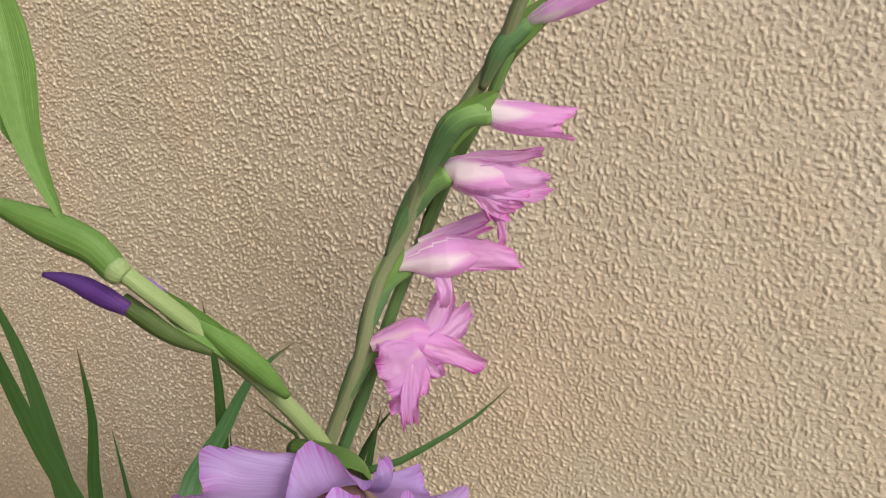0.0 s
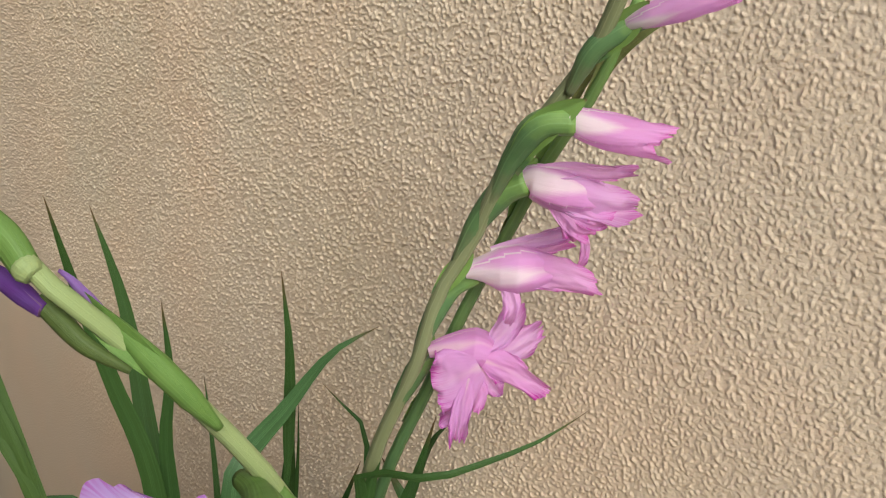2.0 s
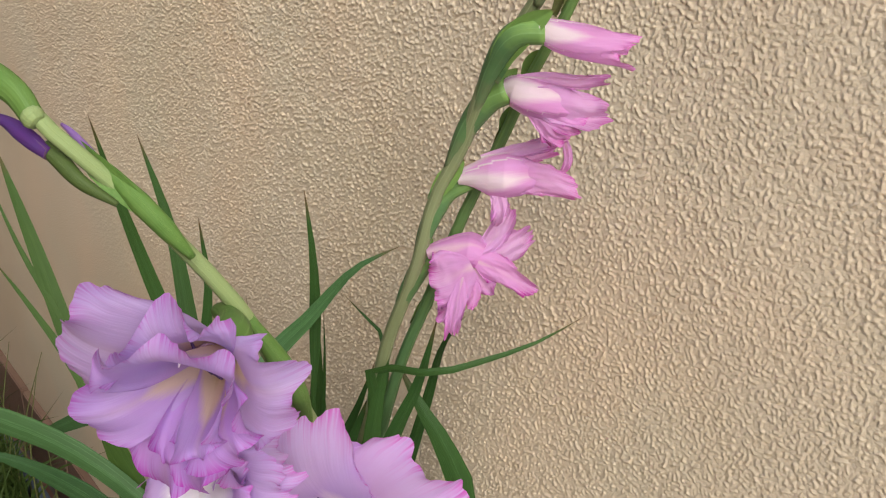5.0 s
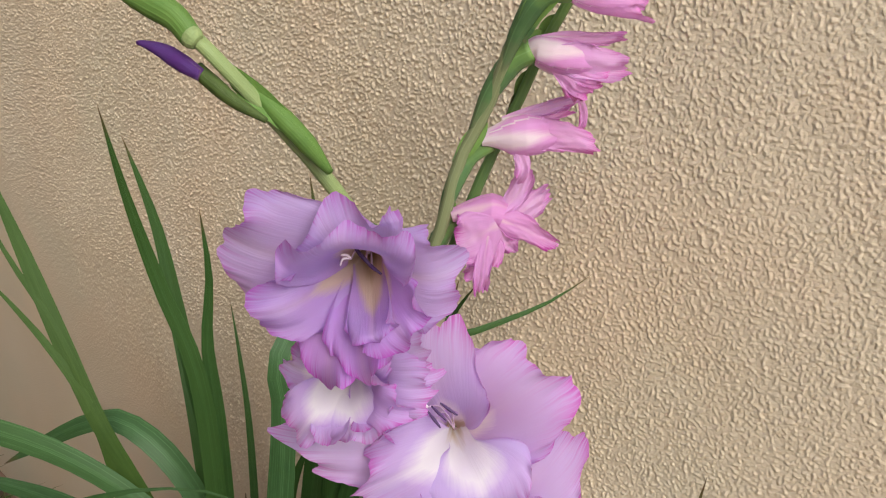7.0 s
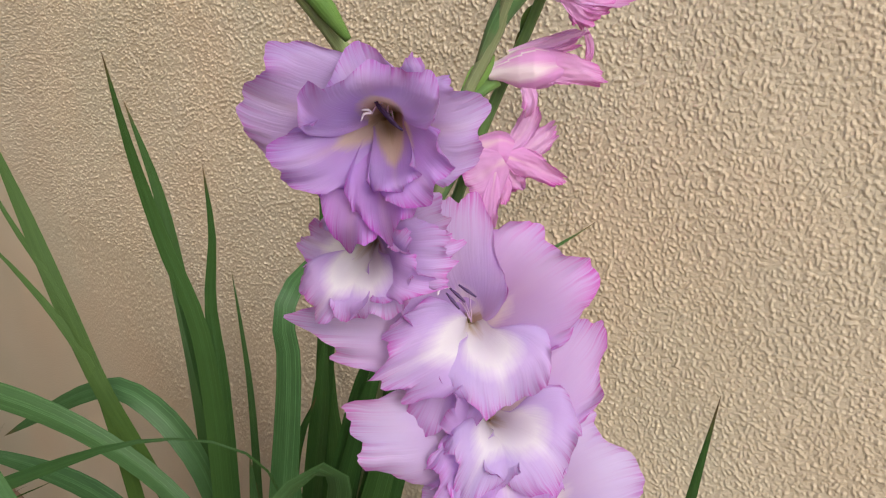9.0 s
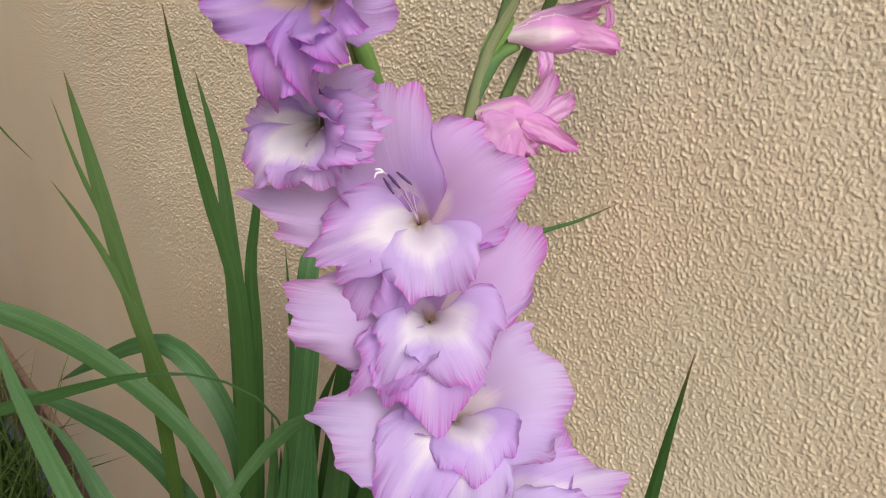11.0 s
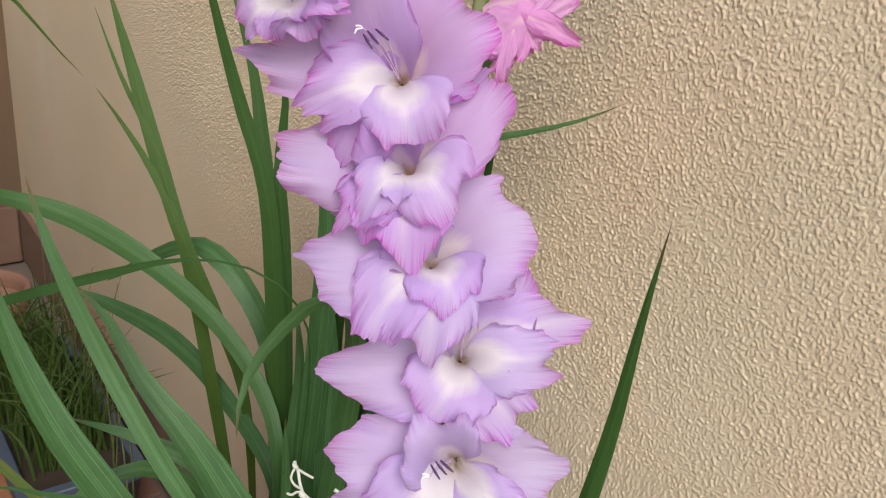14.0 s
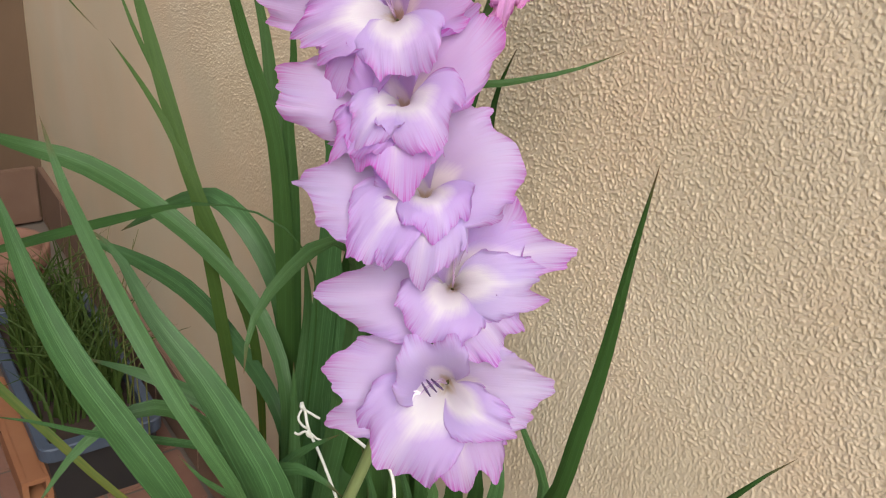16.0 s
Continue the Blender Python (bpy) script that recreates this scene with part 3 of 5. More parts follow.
sk = solid("baseboard", *box(CORNER + 0.006, -0.016, FLOOR, 0.6, 0.002, FLOOR + 0.012), SKIRT, "dusty terracotta tile skirting along the wall", "baseboard", "structure")
for i in range(8):
    x = CORNER + 0.02 + 0.30 * i
    v, f = bevelled(x, -0.020, FLOOR, x + 0.294, -0.001, 0.11, 0.003)
    part("tile", v, f, SKIRT, sk, smooth=False)
skw = solid("baseboard_west", *box(CORNER, -1.2, FLOOR, CORNER + 0.016, -0.022, FLOOR + 0.012), SKIRT, "terracotta tile skirting in the corner", "baseboard", "structure")
for i in range(4):
    y = -1.22 + 0.30 * i
    v, f = bevelled(CORNER + 0.002, y, FLOOR, CORNER + 0.022, y + 0.294, 0.11, 0.003)
    part("tile", v, f, SKIRT, skw, smooth=False)

# ---- planter with grass ----
PX0, PX1, PY0, PY1, PZ = -1.99, -1.365, -0.365, -0.095, 0.10
planter = thing("planter_box", (PX1, PY0, FLOOR), "blue-grey plastic window box planter on the pavers", "planter")


def tray(x0, y0, x1, y1, z0, z1, slope, wall):
    """Open box with sloping sides."""
    a = [(x0 + slope, y0 + slope), (x1 - slope, y0 + slope), (x1 - slope, y1 - slope), (x0 + slope, y1 - slope)]
    b = [(x0, y0), (x1, y0), (x1, y1), (x0, y1)]
    c = [(x0 + wall, y0 + wall), (x1 - wall, y0 + wall), (x1 - wall, y1 - wall), (x0 + wall, y1 - wall)]
    v = [(*p, z0) for p in a] + [(*p, z1) for p in b] + [(*p, z1) for p in c] + [(*p, z0 + 0.02) for p in a]
    f = [(3, 2, 1, 0)]
    for k in range(3):
        for i in range(4):
            j = (i + 1) % 4
            f.append((4 * k + i, 4 * k + j, 4 * k + 4 + j, 4 * k + 4 + i))
    f.append((12, 13, 14, 15))
    return v, f


v, f = tray(PX0 + 0.012, PY0 + 0.012, PX1 - 0.012, PY1 - 0.012, FLOOR, PZ - 0.012, 0.02, 0.006)
part("tub", v, f, BLACK_PLASTIC, planter, "black lower tub", smooth=False)


def rounded_ring(x0, y0, x1, y1, z, r, wide, high):
    """Rolled rim round the tub."""
    pts = []
    for cx, cy, a0 in ((x1 - r, y1 - r, 0), (x0 + r, y1 - r, 90), (x0 + r, y0 + r, 180), (x1 - r, y0 + r, 270)):
        for k in range(6):
            a = radians(a0 + 18 * k)
            pts.append((cx + r * math.cos(a), cy + r * math.sin(a), math.cos(a), math.sin(a)))
    prof = [(0, -high), (0.0, -0.003), (-0.003, 0), (-wide + 0.003, 0), (-wide, -0.003), (-wide, -high)]
    v, f = [], []
    for x, y, nx, ny in pts:
        for o, h in prof:
            v.append((x + nx * o, y + ny * o, z + h))
    n, m = len(pts), len(prof)
    for i in range(n):
        for j in range(m):
            a, b = i * m + j, i * m + (j + 1) % m
            c, d = (i + 1) % n * m + (j + 1) % m, (i + 1) % n * m + j
            f.append((a, d, c, b))
    return v, f


v, f = rounded_ring(PX0, PY0, PX1, PY1, PZ, 0.03, 0.026, 0.035)
part("rim", v, f, PLASTIC, planter, "blue-grey rolled rim", smooth=False)
v, f = [], []
for j in range(9):
    for i in range(21):
        x, y = PX0 + 0.024 + (PX1 - PX0 - 0.048) * i / 20, PY0 + 0.024 + (PY1 - PY0 - 0.048) * j / 8
        v.append((x, y, PZ - 0.04 + 0.012 * noise.noise((x * 30, y * 30, 0))))
for j in range(8):
    for i in range(20):
        f.append((j * 21 + i, j * 21 + i + 1, (j + 1) * 21 + i + 1, (j + 1) * 21 + i))
solid("soil", v, f, SOIL, "crumbly brown soil filling the planter box", "soil", "stuff", smooth=True)


def grass_clump(name, count, area, tall, seed, label):
    rnd = random.Random(seed)
    verts, faces, uvs = [], [], []
    for _ in range(count):
        x, y = rnd.uniform(area[0], area[2]), rnd.uniform(area[1], area[3])
        base = Vector((x, y, PZ - 0.045))
        a, lean, h = rnd.uniform(0, 6.28), rnd.uniform(0.05, 0.75), tall * rnd.uniform(0.45, 1.1)
        d = Vector((math.cos(a), math.sin(a), 0))
        pts = [base, base + d * (h * lean * 0.25) + Vector((0, 0, h * 0.55)), base + d * (h * lean) + Vector((0, 0, h * (1 - 0.35 * lean)))]
        v_, f_, u_ = blade(pts, rnd.uniform(0.004, 0.010), lambda u: max(0.04, 1 - u ** 2.0), 0.25, turn=rnd.uniform(-60, 60), count=7, across=2)
        o = len(verts)
        verts += v_
        faces += [tuple(o + i for i in q) for q in f_]
        uvs += u_
    ob = solid(name, verts, faces, GRASS, label, "grass", "stuff", smooth=True)
    layer = ob.data.uv_layers.new(name="UVMap")
    for loop in ob.data.loops:
        layer.data[loop.index].uv = uvs[loop.vertex_index]
    return ob


grass_clump("grass", 330, (PX0 + 0.06, PY0 + 0.04, PX1 - 0.10, PY1 - 0.04), 0.30, 4, "clump of thin green grass growing in the planter box")
twigs = thing("dry_weed", (-1.62, -0.12, PZ - 0.05), "thin dry weed stalks beside the grass", "weed")
rt = random.Random(8)
for i in range(16):
    x, y = -1.95 + 0.045 * i + rt.uniform(-0.02, 0.02), -0.13 + rt.uniform(-0.04, 0.03)
    tip = Vector((x + rt.uniform(-0.10, 0.14), y + rt.uniform(-0.05, 0.05), PZ + rt.uniform(0.18, 0.44)))
    v, f, uv = tube([(x, y, PZ - 0.05), ((x + tip.x) / 2 + rt.uniform(-0.02, 0.02), y, (PZ + tip.z) / 2), tip], [0.0024, 0.0018, 0.0006], 12, 5)
    part("stalk", v, f, DRY, twigs, "", uv)

# ---- clay pot at the far end of the planter ----
CPX, CPY = -2.24, -0.25
clay_pot = thing("flower_pot", (CPX, CPY, FLOOR), "weathered brown terracotta pot behind the planter box", "flower pot")


def turned(prof, cx, cy, count=32):
    """Surface of revolution from (radius, height) pairs."""
    v, f = [], []
    for r, z in prof:
        v += [(cx + r * math.cos(2 * math.pi * k / count), cy + r * math.sin(2 * math.pi * k / count), z) for k in range(count)]
    for i in range(len(prof) - 1):
        for k in range(count):
            f.append((i * count + k, i * count + (k + 1) % count, (i + 1) * count + (k + 1) % count, (i + 1) * count + k))
    return v, f


v, f = turned([(0.0, FLOOR), (0.075, FLOOR), (0.105, 0.10), (0.095, 0.10), (0.092, 0.07), (0.0, 0.07)], CPX, CPY)
part("body", v, f, BRICK, clay_pot)
v, f = turned([(0.104, 0.10), (0.118, 0.10), (0.120, 0.105), (0.122, 0.145), (0.118, 0.15), (0.106, 0.15), (0.102, 0.12), (0.100, 0.10)], CPX, CPY)
part("rim", v, f, BRICK, clay_pot)

# ---- hollow clay block beside the planter ----
block = thing("hollow_clay_block", (-1.60, -0.42, FLOOR), "orange hollow clay block lying beside the planter", "block")
bx0, bx1, by0, by1, bz1 = -1.86, -1.43, -0.400, -0.336, FLOOR + 0.075
for b_ in ((bx0, by0, FLOOR, bx1, by0 + 0.014, bz1), (bx0, by1 - 0.014, FLOOR, bx1, by1, bz1), (bx0, by0 + 0.0142, FLOOR, bx1 - 0.001, by1 - 0.0142, FLOOR + 0.014), (bx0, by0 + 0.0142, bz1 - 0.014, bx1 - 0.001, by1 - 0.0142, bz1)):
    v, f = bevelled(*b_, 0.002)
    part("shell", v, f, CLAY, block, smooth=False)

# ---- string, stake ----
stake = solid("stake", *tube([(-0.4465, -0.217, 0.909), (-0.450, -0.226, 0.822), (-0.454, -0.237, 0.683), (-0.46, -0.24, 0.42)], [0.0028, 0.003, 0.003, 0.0032], 16, 8)[:2], STAKE, "thin dark plant stake among the leaves", "stake", smooth=True)
cord = thing("string", (-0.38, -0.267, 0.885), "white cotton string knotted round the leaves", "string")


def cordline(pts, r=0.0016, count=30):
    v, f, uv = tube(pts, [r, r], count, 7)
    part("strand", v, f, STRING, cord, "", uv)


cordline([(-0.3840, -0.2692, 0.8850), (-0.3764, -0.2684, 0.8786), (-0.3692, -0.2699, 0.8699), (-0.3612, -0.2699, 0.8613), (-0.3495, -0.2672, 0.8493), (-0.3322, -0.2639, 0.8282), (-0.3140, -0.2610, 0.8043)])
cordline([(-0.3764, -0.2685, 0.8801), (-0.3711, -0.2648, 0.8782), (-0.3670, -0.2591, 0.8740), (-0.3660, -0.2570, 0.8725)], 0.0013, 14)
cordline([(-0.3584, -0.2694, 0.8603), (-0.3635, -0.2745, 0.8642), (-0.3664, -0.2805, 0.8608), (-0.3699, -0.2831, 0.8614)], 0.0013, 14)
cordline([(-0.3611, -0.2700, 0.8628), (-0.3543, -0.2664, 0.8593), (-0.3522, -0.2609, 0.8557)], 0.0012, 14)
cordline([(-0.3801, -0.2692, 0.8806), (-0.3785, -0.2747, 0.8708), (-0.3737, -0.2731, 0.8649), (-0.3666, -0.2691, 0.8628)], 0.0013, 14)
cordline([(-0.267, -0.294, 0.949), (-0.243, -0.278, 0.935), (-0.223, -0.267, 0.924), (-0.205, -0.271, 0.903), (-0.20, -0.275, 0.85)])
for q in ((-0.3804, -0.2685, 0.8830), (-0.3618, -0.2702, 0.8617)):
    q = Vector(q)
    v, f, uv = tube([q + Vector((-0.0025, 0, 0.0025)), q + Vector((0.001, -0.002, 0)), q + Vector((0.0025, 0, -0.003))], [0.0014, 0.0028, 0.0014], 8, 8)
    part("knot", v, f, STRING, cord, "frayed knot", uv)

# ---- pot below the flowers ----
POT = (-0.46, -0.22)
pot = thing("flower_pot", (POT[0], POT[1], FLOOR), "round black plastic pot the gladioli grow in", "flower pot")
prof = [(0.0, FLOOR), (0.13, FLOOR), (0.175, 0.42), (0.19, 0.42), (0.19, 0.46), (0.178, 0.46), (0.165, 0.43), (0.16, 0.38), (0.0, 0.38)]
v, f = turned(prof, *POT, 40)
part("shell", v, f, BLACK_PLASTIC, pot, smooth=False)
v = [(POT[0], POT[1], 0.435)] + [(POT[0] + 0.166 * math.cos(2 * math.pi * k / 40), POT[1] + 0.166 * math.sin(2 * math.pi * k / 40), 0.425) for k in range(40)]
solid("potting_soil", v, [(0, 1 + k, 1 + (k + 1) % 40) for k in range(40)], SOIL, "dark potting soil in the round pot", "soil", "stuff", smooth=True)

# ---- gladiolus plants ----
violet = thing("gladiolus", (POT[0] + 0.02, POT[1] - 0.03, 0.43), "gladiolus with a spike of open lilac florets with white throats", "flower", "gladioli in the pot")
pink = thing("gladiolus", (POT[0] + 0.01, POT[1] + 0.02, 0.43), "gladiolus with a leaning spike of rose-pink florets", "flower", "gladioli in the pot")
spent = thing("gladiolus", (POT[0] + 0.03, POT[1] + 0.04, 0.43), "gladiolus stalk without flowers, with dry bract tips", "flower", "gladioli in the pot")
fan = thing("gladiolus", (POT[0] - 0.03, POT[1], 0.43), "young gladiolus fan of upright sword-shaped green leaves", "plant", "gladioli in the pot")
reed = thing("gladiolus", (POT[0] - 0.09, POT[1], 0.43), "tall slender shoot with yellowish green split leaves", "plant", "gladioli in the pot")
arch = thing("gladiolus", (POT[0] - 0.03, POT[1] - 0.03, 0.43), "spreading clump of broad arching ribbed green leaves", "plant", "gladioli in the pot")
plant_leaf = {fan: LEAF, pink: LEAF, reed: LEAF_YELLOW, arch: LEAF_PALE, violet: LEAF, spent: LEAF}
leaf(fan, [(-0.500, -0.220, 0.430), (-0.536, -0.228, 1.094), (-0.554, -0.253, 1.202), (-0.556, -0.275, 1.284), (-0.545, -0.300, 1.374)], 0.0190)
leaf(fan, [(-0.490, -0.210, 0.430), (-0.609, -0.182, 0.978), (-0.658, -0.173, 1.091), (-0.688, -0.174, 1.186), (-0.713, -0.192, 1.282)], 0.0240)
leaf(fan, [(-0.480, -0.220, 0.430), (-0.538, -0.208, 1.044), (-0.551, -0.208, 1.125), (-0.552, -0.203, 1.194), (-0.553, -0.210, 1.263)], 0.0190)
leaf(fan, [(-0.500, -0.210, 0.430), (-0.545, -0.201, 0.906), (-0.570, -0.198, 0.971), (-0.598, -0.201, 1.056), (-0.617, -0.208, 1.134)], 0.0150)
leaf(fan, [(-0.480, -0.190, 0.430), (-0.646, -0.092, 0.910), (-0.675, -0.084, 0.999), (-0.694, -0.083, 1.070)], 0.0100)
leaf(pink, [(-0.460, -0.200, 0.430), (-0.450, -0.155, 1.077), (-0.451, -0.153, 1.125), (-0.458, -0.149, 1.184), (-0.457, -0.154, 1.251), (-0.463, -0.161, 1.315)], 0.0200, waist=0.62)
leaf(pink, [(-0.460, -0.200, 0.430), (-0.457, -0.139, 1.063), (-0.460, -0.136, 1.136), (-0.461, -0.139, 1.196)], 0.0080)
leaf(pink, [(-0.470, -0.230, 0.430), (-0.413, -0.227, 1.135), (-0.416, -0.230, 1.166), (-0.420, -0.222, 1.191), (-0.442, -0.167, 1.203), (-0.467, -0.099, 1.221), (-0.466, -0.050, 1.230)], 0.0240, sharp=True, mat=LEAF_PALE)
leaf(pink, [(-0.440, -0.190, 0.430), (-0.402, -0.115, 1.183), (-0.418, -0.129, 1.208), (-0.430, -0.142, 1.227)], 0.0120)
leaf(pink, [(-0.450, -0.220, 0.430), (-0.329, -0.181, 1.189), (-0.326, -0.190, 1.227), (-0.312, -0.183, 1.235), (-0.285, -0.166, 1.240), (-0.267, -0.128, 1.248), (-0.253, -0.091, 1.258), (-0.245, -0.051, 1.271)], 0.0125, sharp=True)
leaf(pink, [(-0.440, -0.220, 0.430), (-0.318, -0.172, 1.155), (-0.305, -0.160, 1.216), (-0.294, -0.158, 1.281)], 0.0240)
leaf(pink, [(-0.460, -0.230, 0.430), (-0.328, -0.185, 1.095), (-0.326, -0.184, 1.169), (-0.325, -0.179, 1.222), (-0.323, -0.172, 1.271)], 0.0260, turn=0)
leaf(pink, [(-0.470, -0.220, 0.430), (-0.361, -0.192, 1.074), (-0.352, -0.194, 1.109), (-0.346, -0.185, 1.156), (-0.336, -0.179, 1.199)], 0.0260)
leaf(pink, [(-0.410, -0.190, 0.430), (-0.293, -0.109, 1.080), (-0.307, -0.119, 1.128), (-0.333, -0.133, 1.170), (-0.360, -0.136, 1.195)], 0.0400, turn=0)
leaf(pink, [(-0.460, -0.190, 0.430), (-0.373, -0.185, 1.104), (-0.366, -0.170, 1.154), (-0.358, -0.160, 1.205)], 0.0200)
leaf(pink, [(-0.470, -0.200, 0.430), (-0.473, -0.179, 0.883), (-0.458, -0.181, 0.990), (-0.433, -0.178, 1.066)], 0.0220)
leaf(pink, [(-0.460, -0.200, 0.430), (-0.476, -0.117, 0.936), (-0.478, -0.124, 1.010), (-0.473, -0.134, 1.097), (-0.458, -0.145, 1.180)], 0.0280)
leaf(pink, [(-0.420, -0.200, 0.430), (-0.377, -0.081, 1.115), (-0.338, -0.106, 1.212), (-0.306, -0.118, 1.261)], 0.0140)
leaf(reed, [(-0.560, -0.220, 0.430), (-0.564, -0.240, 0.846), (-0.593, -0.261, 0.939), (-0.623, -0.286, 1.026), (-0.663, -0.294, 1.097), (-0.712, -0.301, 1.182), (-0.763, -0.310, 1.273)], 0.0166, turn=0, belly=0.75, base=0.15)
leaf(reed, [(-0.560, -0.220, 0.430), (-0.635, -0.288, 1.046), (-0.678, -0.299, 1.126), (-0.726, -0.311, 1.179), (-0.780, -0.319, 1.243)], 0.0110, turn=0)
leaf(reed, [(-0.560, -0.220, 0.430), (-0.628, -0.288, 1.033), (-0.663, -0.302, 1.090), (-0.711, -0.318, 1.133), (-0.758, -0.330, 1.160)], 0.0140, turn=0)
leaf(arch, [(-0.490, -0.240, 0.430), (-0.401, -0.247, 0.972), (-0.384, -0.266, 1.049), (-0.391, -0.288, 1.083), (-0.411, -0.315, 1.098), (-0.449, -0.353, 1.094), (-0.499, -0.410, 1.066), (-0.544, -0.481, 1.035), (-0.570, -0.530, 1.015)], 0.0110, belly=0.92, mat=LEAF, turn=30, stalk=True)
leaf(arch, [(-0.440, -0.250, 0.430), (-0.339, -0.239, 1.006), (-0.311, -0.267, 1.098), (-0.314, -0.285, 1.108), (-0.326, -0.312, 1.083), (-0.329, -0.343, 1.045), (-0.317, -0.359, 1.018), (-0.300, -0.368, 1.008)], 0.0260)
leaf(arch, [(-0.500, -0.240, 0.430), (-0.466, -0.245, 0.829), (-0.502, -0.243, 0.875), (-0.562, -0.261, 0.929), (-0.637, -0.310, 0.986), (-0.677, -0.387, 1.046), (-0.700, -0.448, 1.070), (-0.686, -0.495, 1.100)], 0.0233, belly=0.80, base=0.15)
leaf(arch, [(-0.520, -0.220, 0.430), (-0.484, -0.239, 0.772), (-0.580, -0.247, 0.816), (-0.692, -0.274, 0.852), (-0.787, -0.320, 0.865), (-0.842, -0.369, 0.879)], 0.0228, belly=0.75, base=0.20)
leaf(arch, [(-0.530, -0.210, 0.430), (-0.560, -0.200, 0.849), (-0.584, -0.210, 0.924), (-0.629, -0.229, 0.975), (-0.672, -0.248, 0.989), (-0.697, -0.267, 0.978), (-0.738, -0.297, 0.944), (-0.782, -0.325, 0.903)], 0.0247, belly=0.70, base=0.20)
leaf(arch, [(-0.510, -0.270, 0.430), (-0.254, -0.391, 0.916), (-0.261, -0.414, 0.973), (-0.285, -0.435, 1.024), (-0.330, -0.459, 1.096), (-0.363, -0.480, 1.173), (-0.383, -0.486, 1.216)], 0.0139, belly=0.78, base=0.00)
leaf(arch, [(-0.520, -0.280, 0.430), (-0.358, -0.411, 0.836), (-0.384, -0.447, 0.915), (-0.413, -0.475, 0.976), (-0.444, -0.494, 1.038), (-0.486, -0.511, 1.137)], 0.0313, belly=0.62, base=0.25)
leaf(arch, [(-0.490, -0.280, 0.430), (-0.281, -0.350, 0.873), (-0.302, -0.373, 0.944), (-0.330, -0.396, 0.998), (-0.367, -0.419, 1.039), (-0.411, -0.435, 1.084), (-0.438, -0.449, 1.095)], 0.0580, belly=0.42, taper=1.0, turn=0)
leaf(arch, [(-0.510, -0.260, 0.430), (-0.406, -0.323, 0.847), (-0.423, -0.351, 0.885), (-0.460, -0.399, 0.911), (-0.504, -0.447, 0.920)], 0.0260)
leaf(arch, [(-0.510, -0.250, 0.430), (-0.396, -0.295, 0.775), (-0.413, -0.332, 0.820), (-0.418, -0.399, 0.860), (-0.422, -0.465, 0.892), (-0.419, -0.511, 0.925), (-0.416, -0.549, 0.948)], 0.0100)
leaf(arch, [(-0.530, -0.240, 0.430), (-0.438, -0.328, 0.802), (-0.454, -0.363, 0.853), (-0.456, -0.397, 0.874), (-0.461, -0.434, 0.867), (-0.461, -0.474, 0.841), (-0.453, -0.517, 0.794)], 0.0200)
leaf(arch, [(-0.490, -0.270, 0.430), (-0.308, -0.371, 0.860), (-0.319, -0.400, 0.893), (-0.326, -0.417, 0.921)], 0.0160)
leaf(arch, [(-0.470, -0.240, 0.430), (-0.356, -0.314, 0.801), (-0.350, -0.305, 0.843), (-0.335, -0.283, 0.870), (-0.315, -0.264, 0.892)], 0.0220)
leaf(arch, [(-0.480, -0.260, 0.430), (-0.331, -0.344, 0.836), (-0.324, -0.336, 0.862), (-0.304, -0.317, 0.881), (-0.279, -0.301, 0.880), (-0.261, -0.290, 0.870)], 0.0300)
leaf(arch, [(-0.450, -0.230, 0.430), (-0.273, -0.247, 0.833), (-0.276, -0.254, 0.869), (-0.279, -0.261, 0.904)], 0.0180)
leaf(arch, [(-0.430, -0.230, 0.430), (-0.255, -0.219, 0.835), (-0.257, -0.225, 0.865), (-0.259, -0.236, 0.902)], 0.0220)
leaf(arch, [(-0.420, -0.230, 0.430), (-0.219, -0.217, 0.865), (-0.219, -0.224, 0.895), (-0.221, -0.240, 0.940)], 0.0200)
leaf(arch, [(-0.400, -0.210, 0.430), (-0.176, -0.182, 0.885), (-0.186, -0.180, 0.948), (-0.193, -0.182, 0.994)], 0.0220)
leaf(arch, [(-0.380, -0.200, 0.430), (-0.132, -0.168, 0.922), (-0.153, -0.182, 0.980), (-0.167, -0.196, 1.022)], 0.0180)
leaf(arch, [(-0.470, -0.220, 0.430), (-0.440, -0.241, 0.697), (-0.459, -0.231, 0.813), (-0.479, -0.214, 0.918), (-0.474, -0.223, 1.001)], 0.0200)
leaf(arch, [(-0.460, -0.220, 0.430), (-0.396, -0.221, 0.725), (-0.421, -0.210, 0.848), (-0.427, -0.206, 0.946), (-0.424, -0.212, 1.036)], 0.0280)
leaf(arch, [(-0.480, -0.220, 0.430), (-0.428, -0.249, 0.711), (-0.442, -0.246, 0.815), (-0.446, -0.247, 0.888)], 0.0160)
leaf(fan, [(-0.470, -0.180, 0.430), (-0.438, -0.215, 0.678), (-0.484, -0.195, 0.800), (-0.517, -0.184, 0.919)], 0.0240)
leaf(fan, [(-0.450, -0.190, 0.430), (-0.379, -0.201, 0.721), (-0.424, -0.194, 0.840), (-0.451, -0.198, 0.930)], 0.0320)
leaf(fan, [(-0.440, -0.190, 0.430), (-0.338, -0.187, 0.750), (-0.378, -0.185, 0.853), (-0.403, -0.190, 0.927)], 0.0340)
leaf(fan, [(-0.430, -0.190, 0.430), (-0.306, -0.192, 0.779), (-0.328, -0.187, 0.845), (-0.344, -0.189, 0.893)], 0.0320)
leaf(fan, [(-0.420, -0.190, 0.430), (-0.274, -0.183, 0.802), (-0.290, -0.182, 0.856), (-0.303, -0.182, 0.905)], 0.0320)
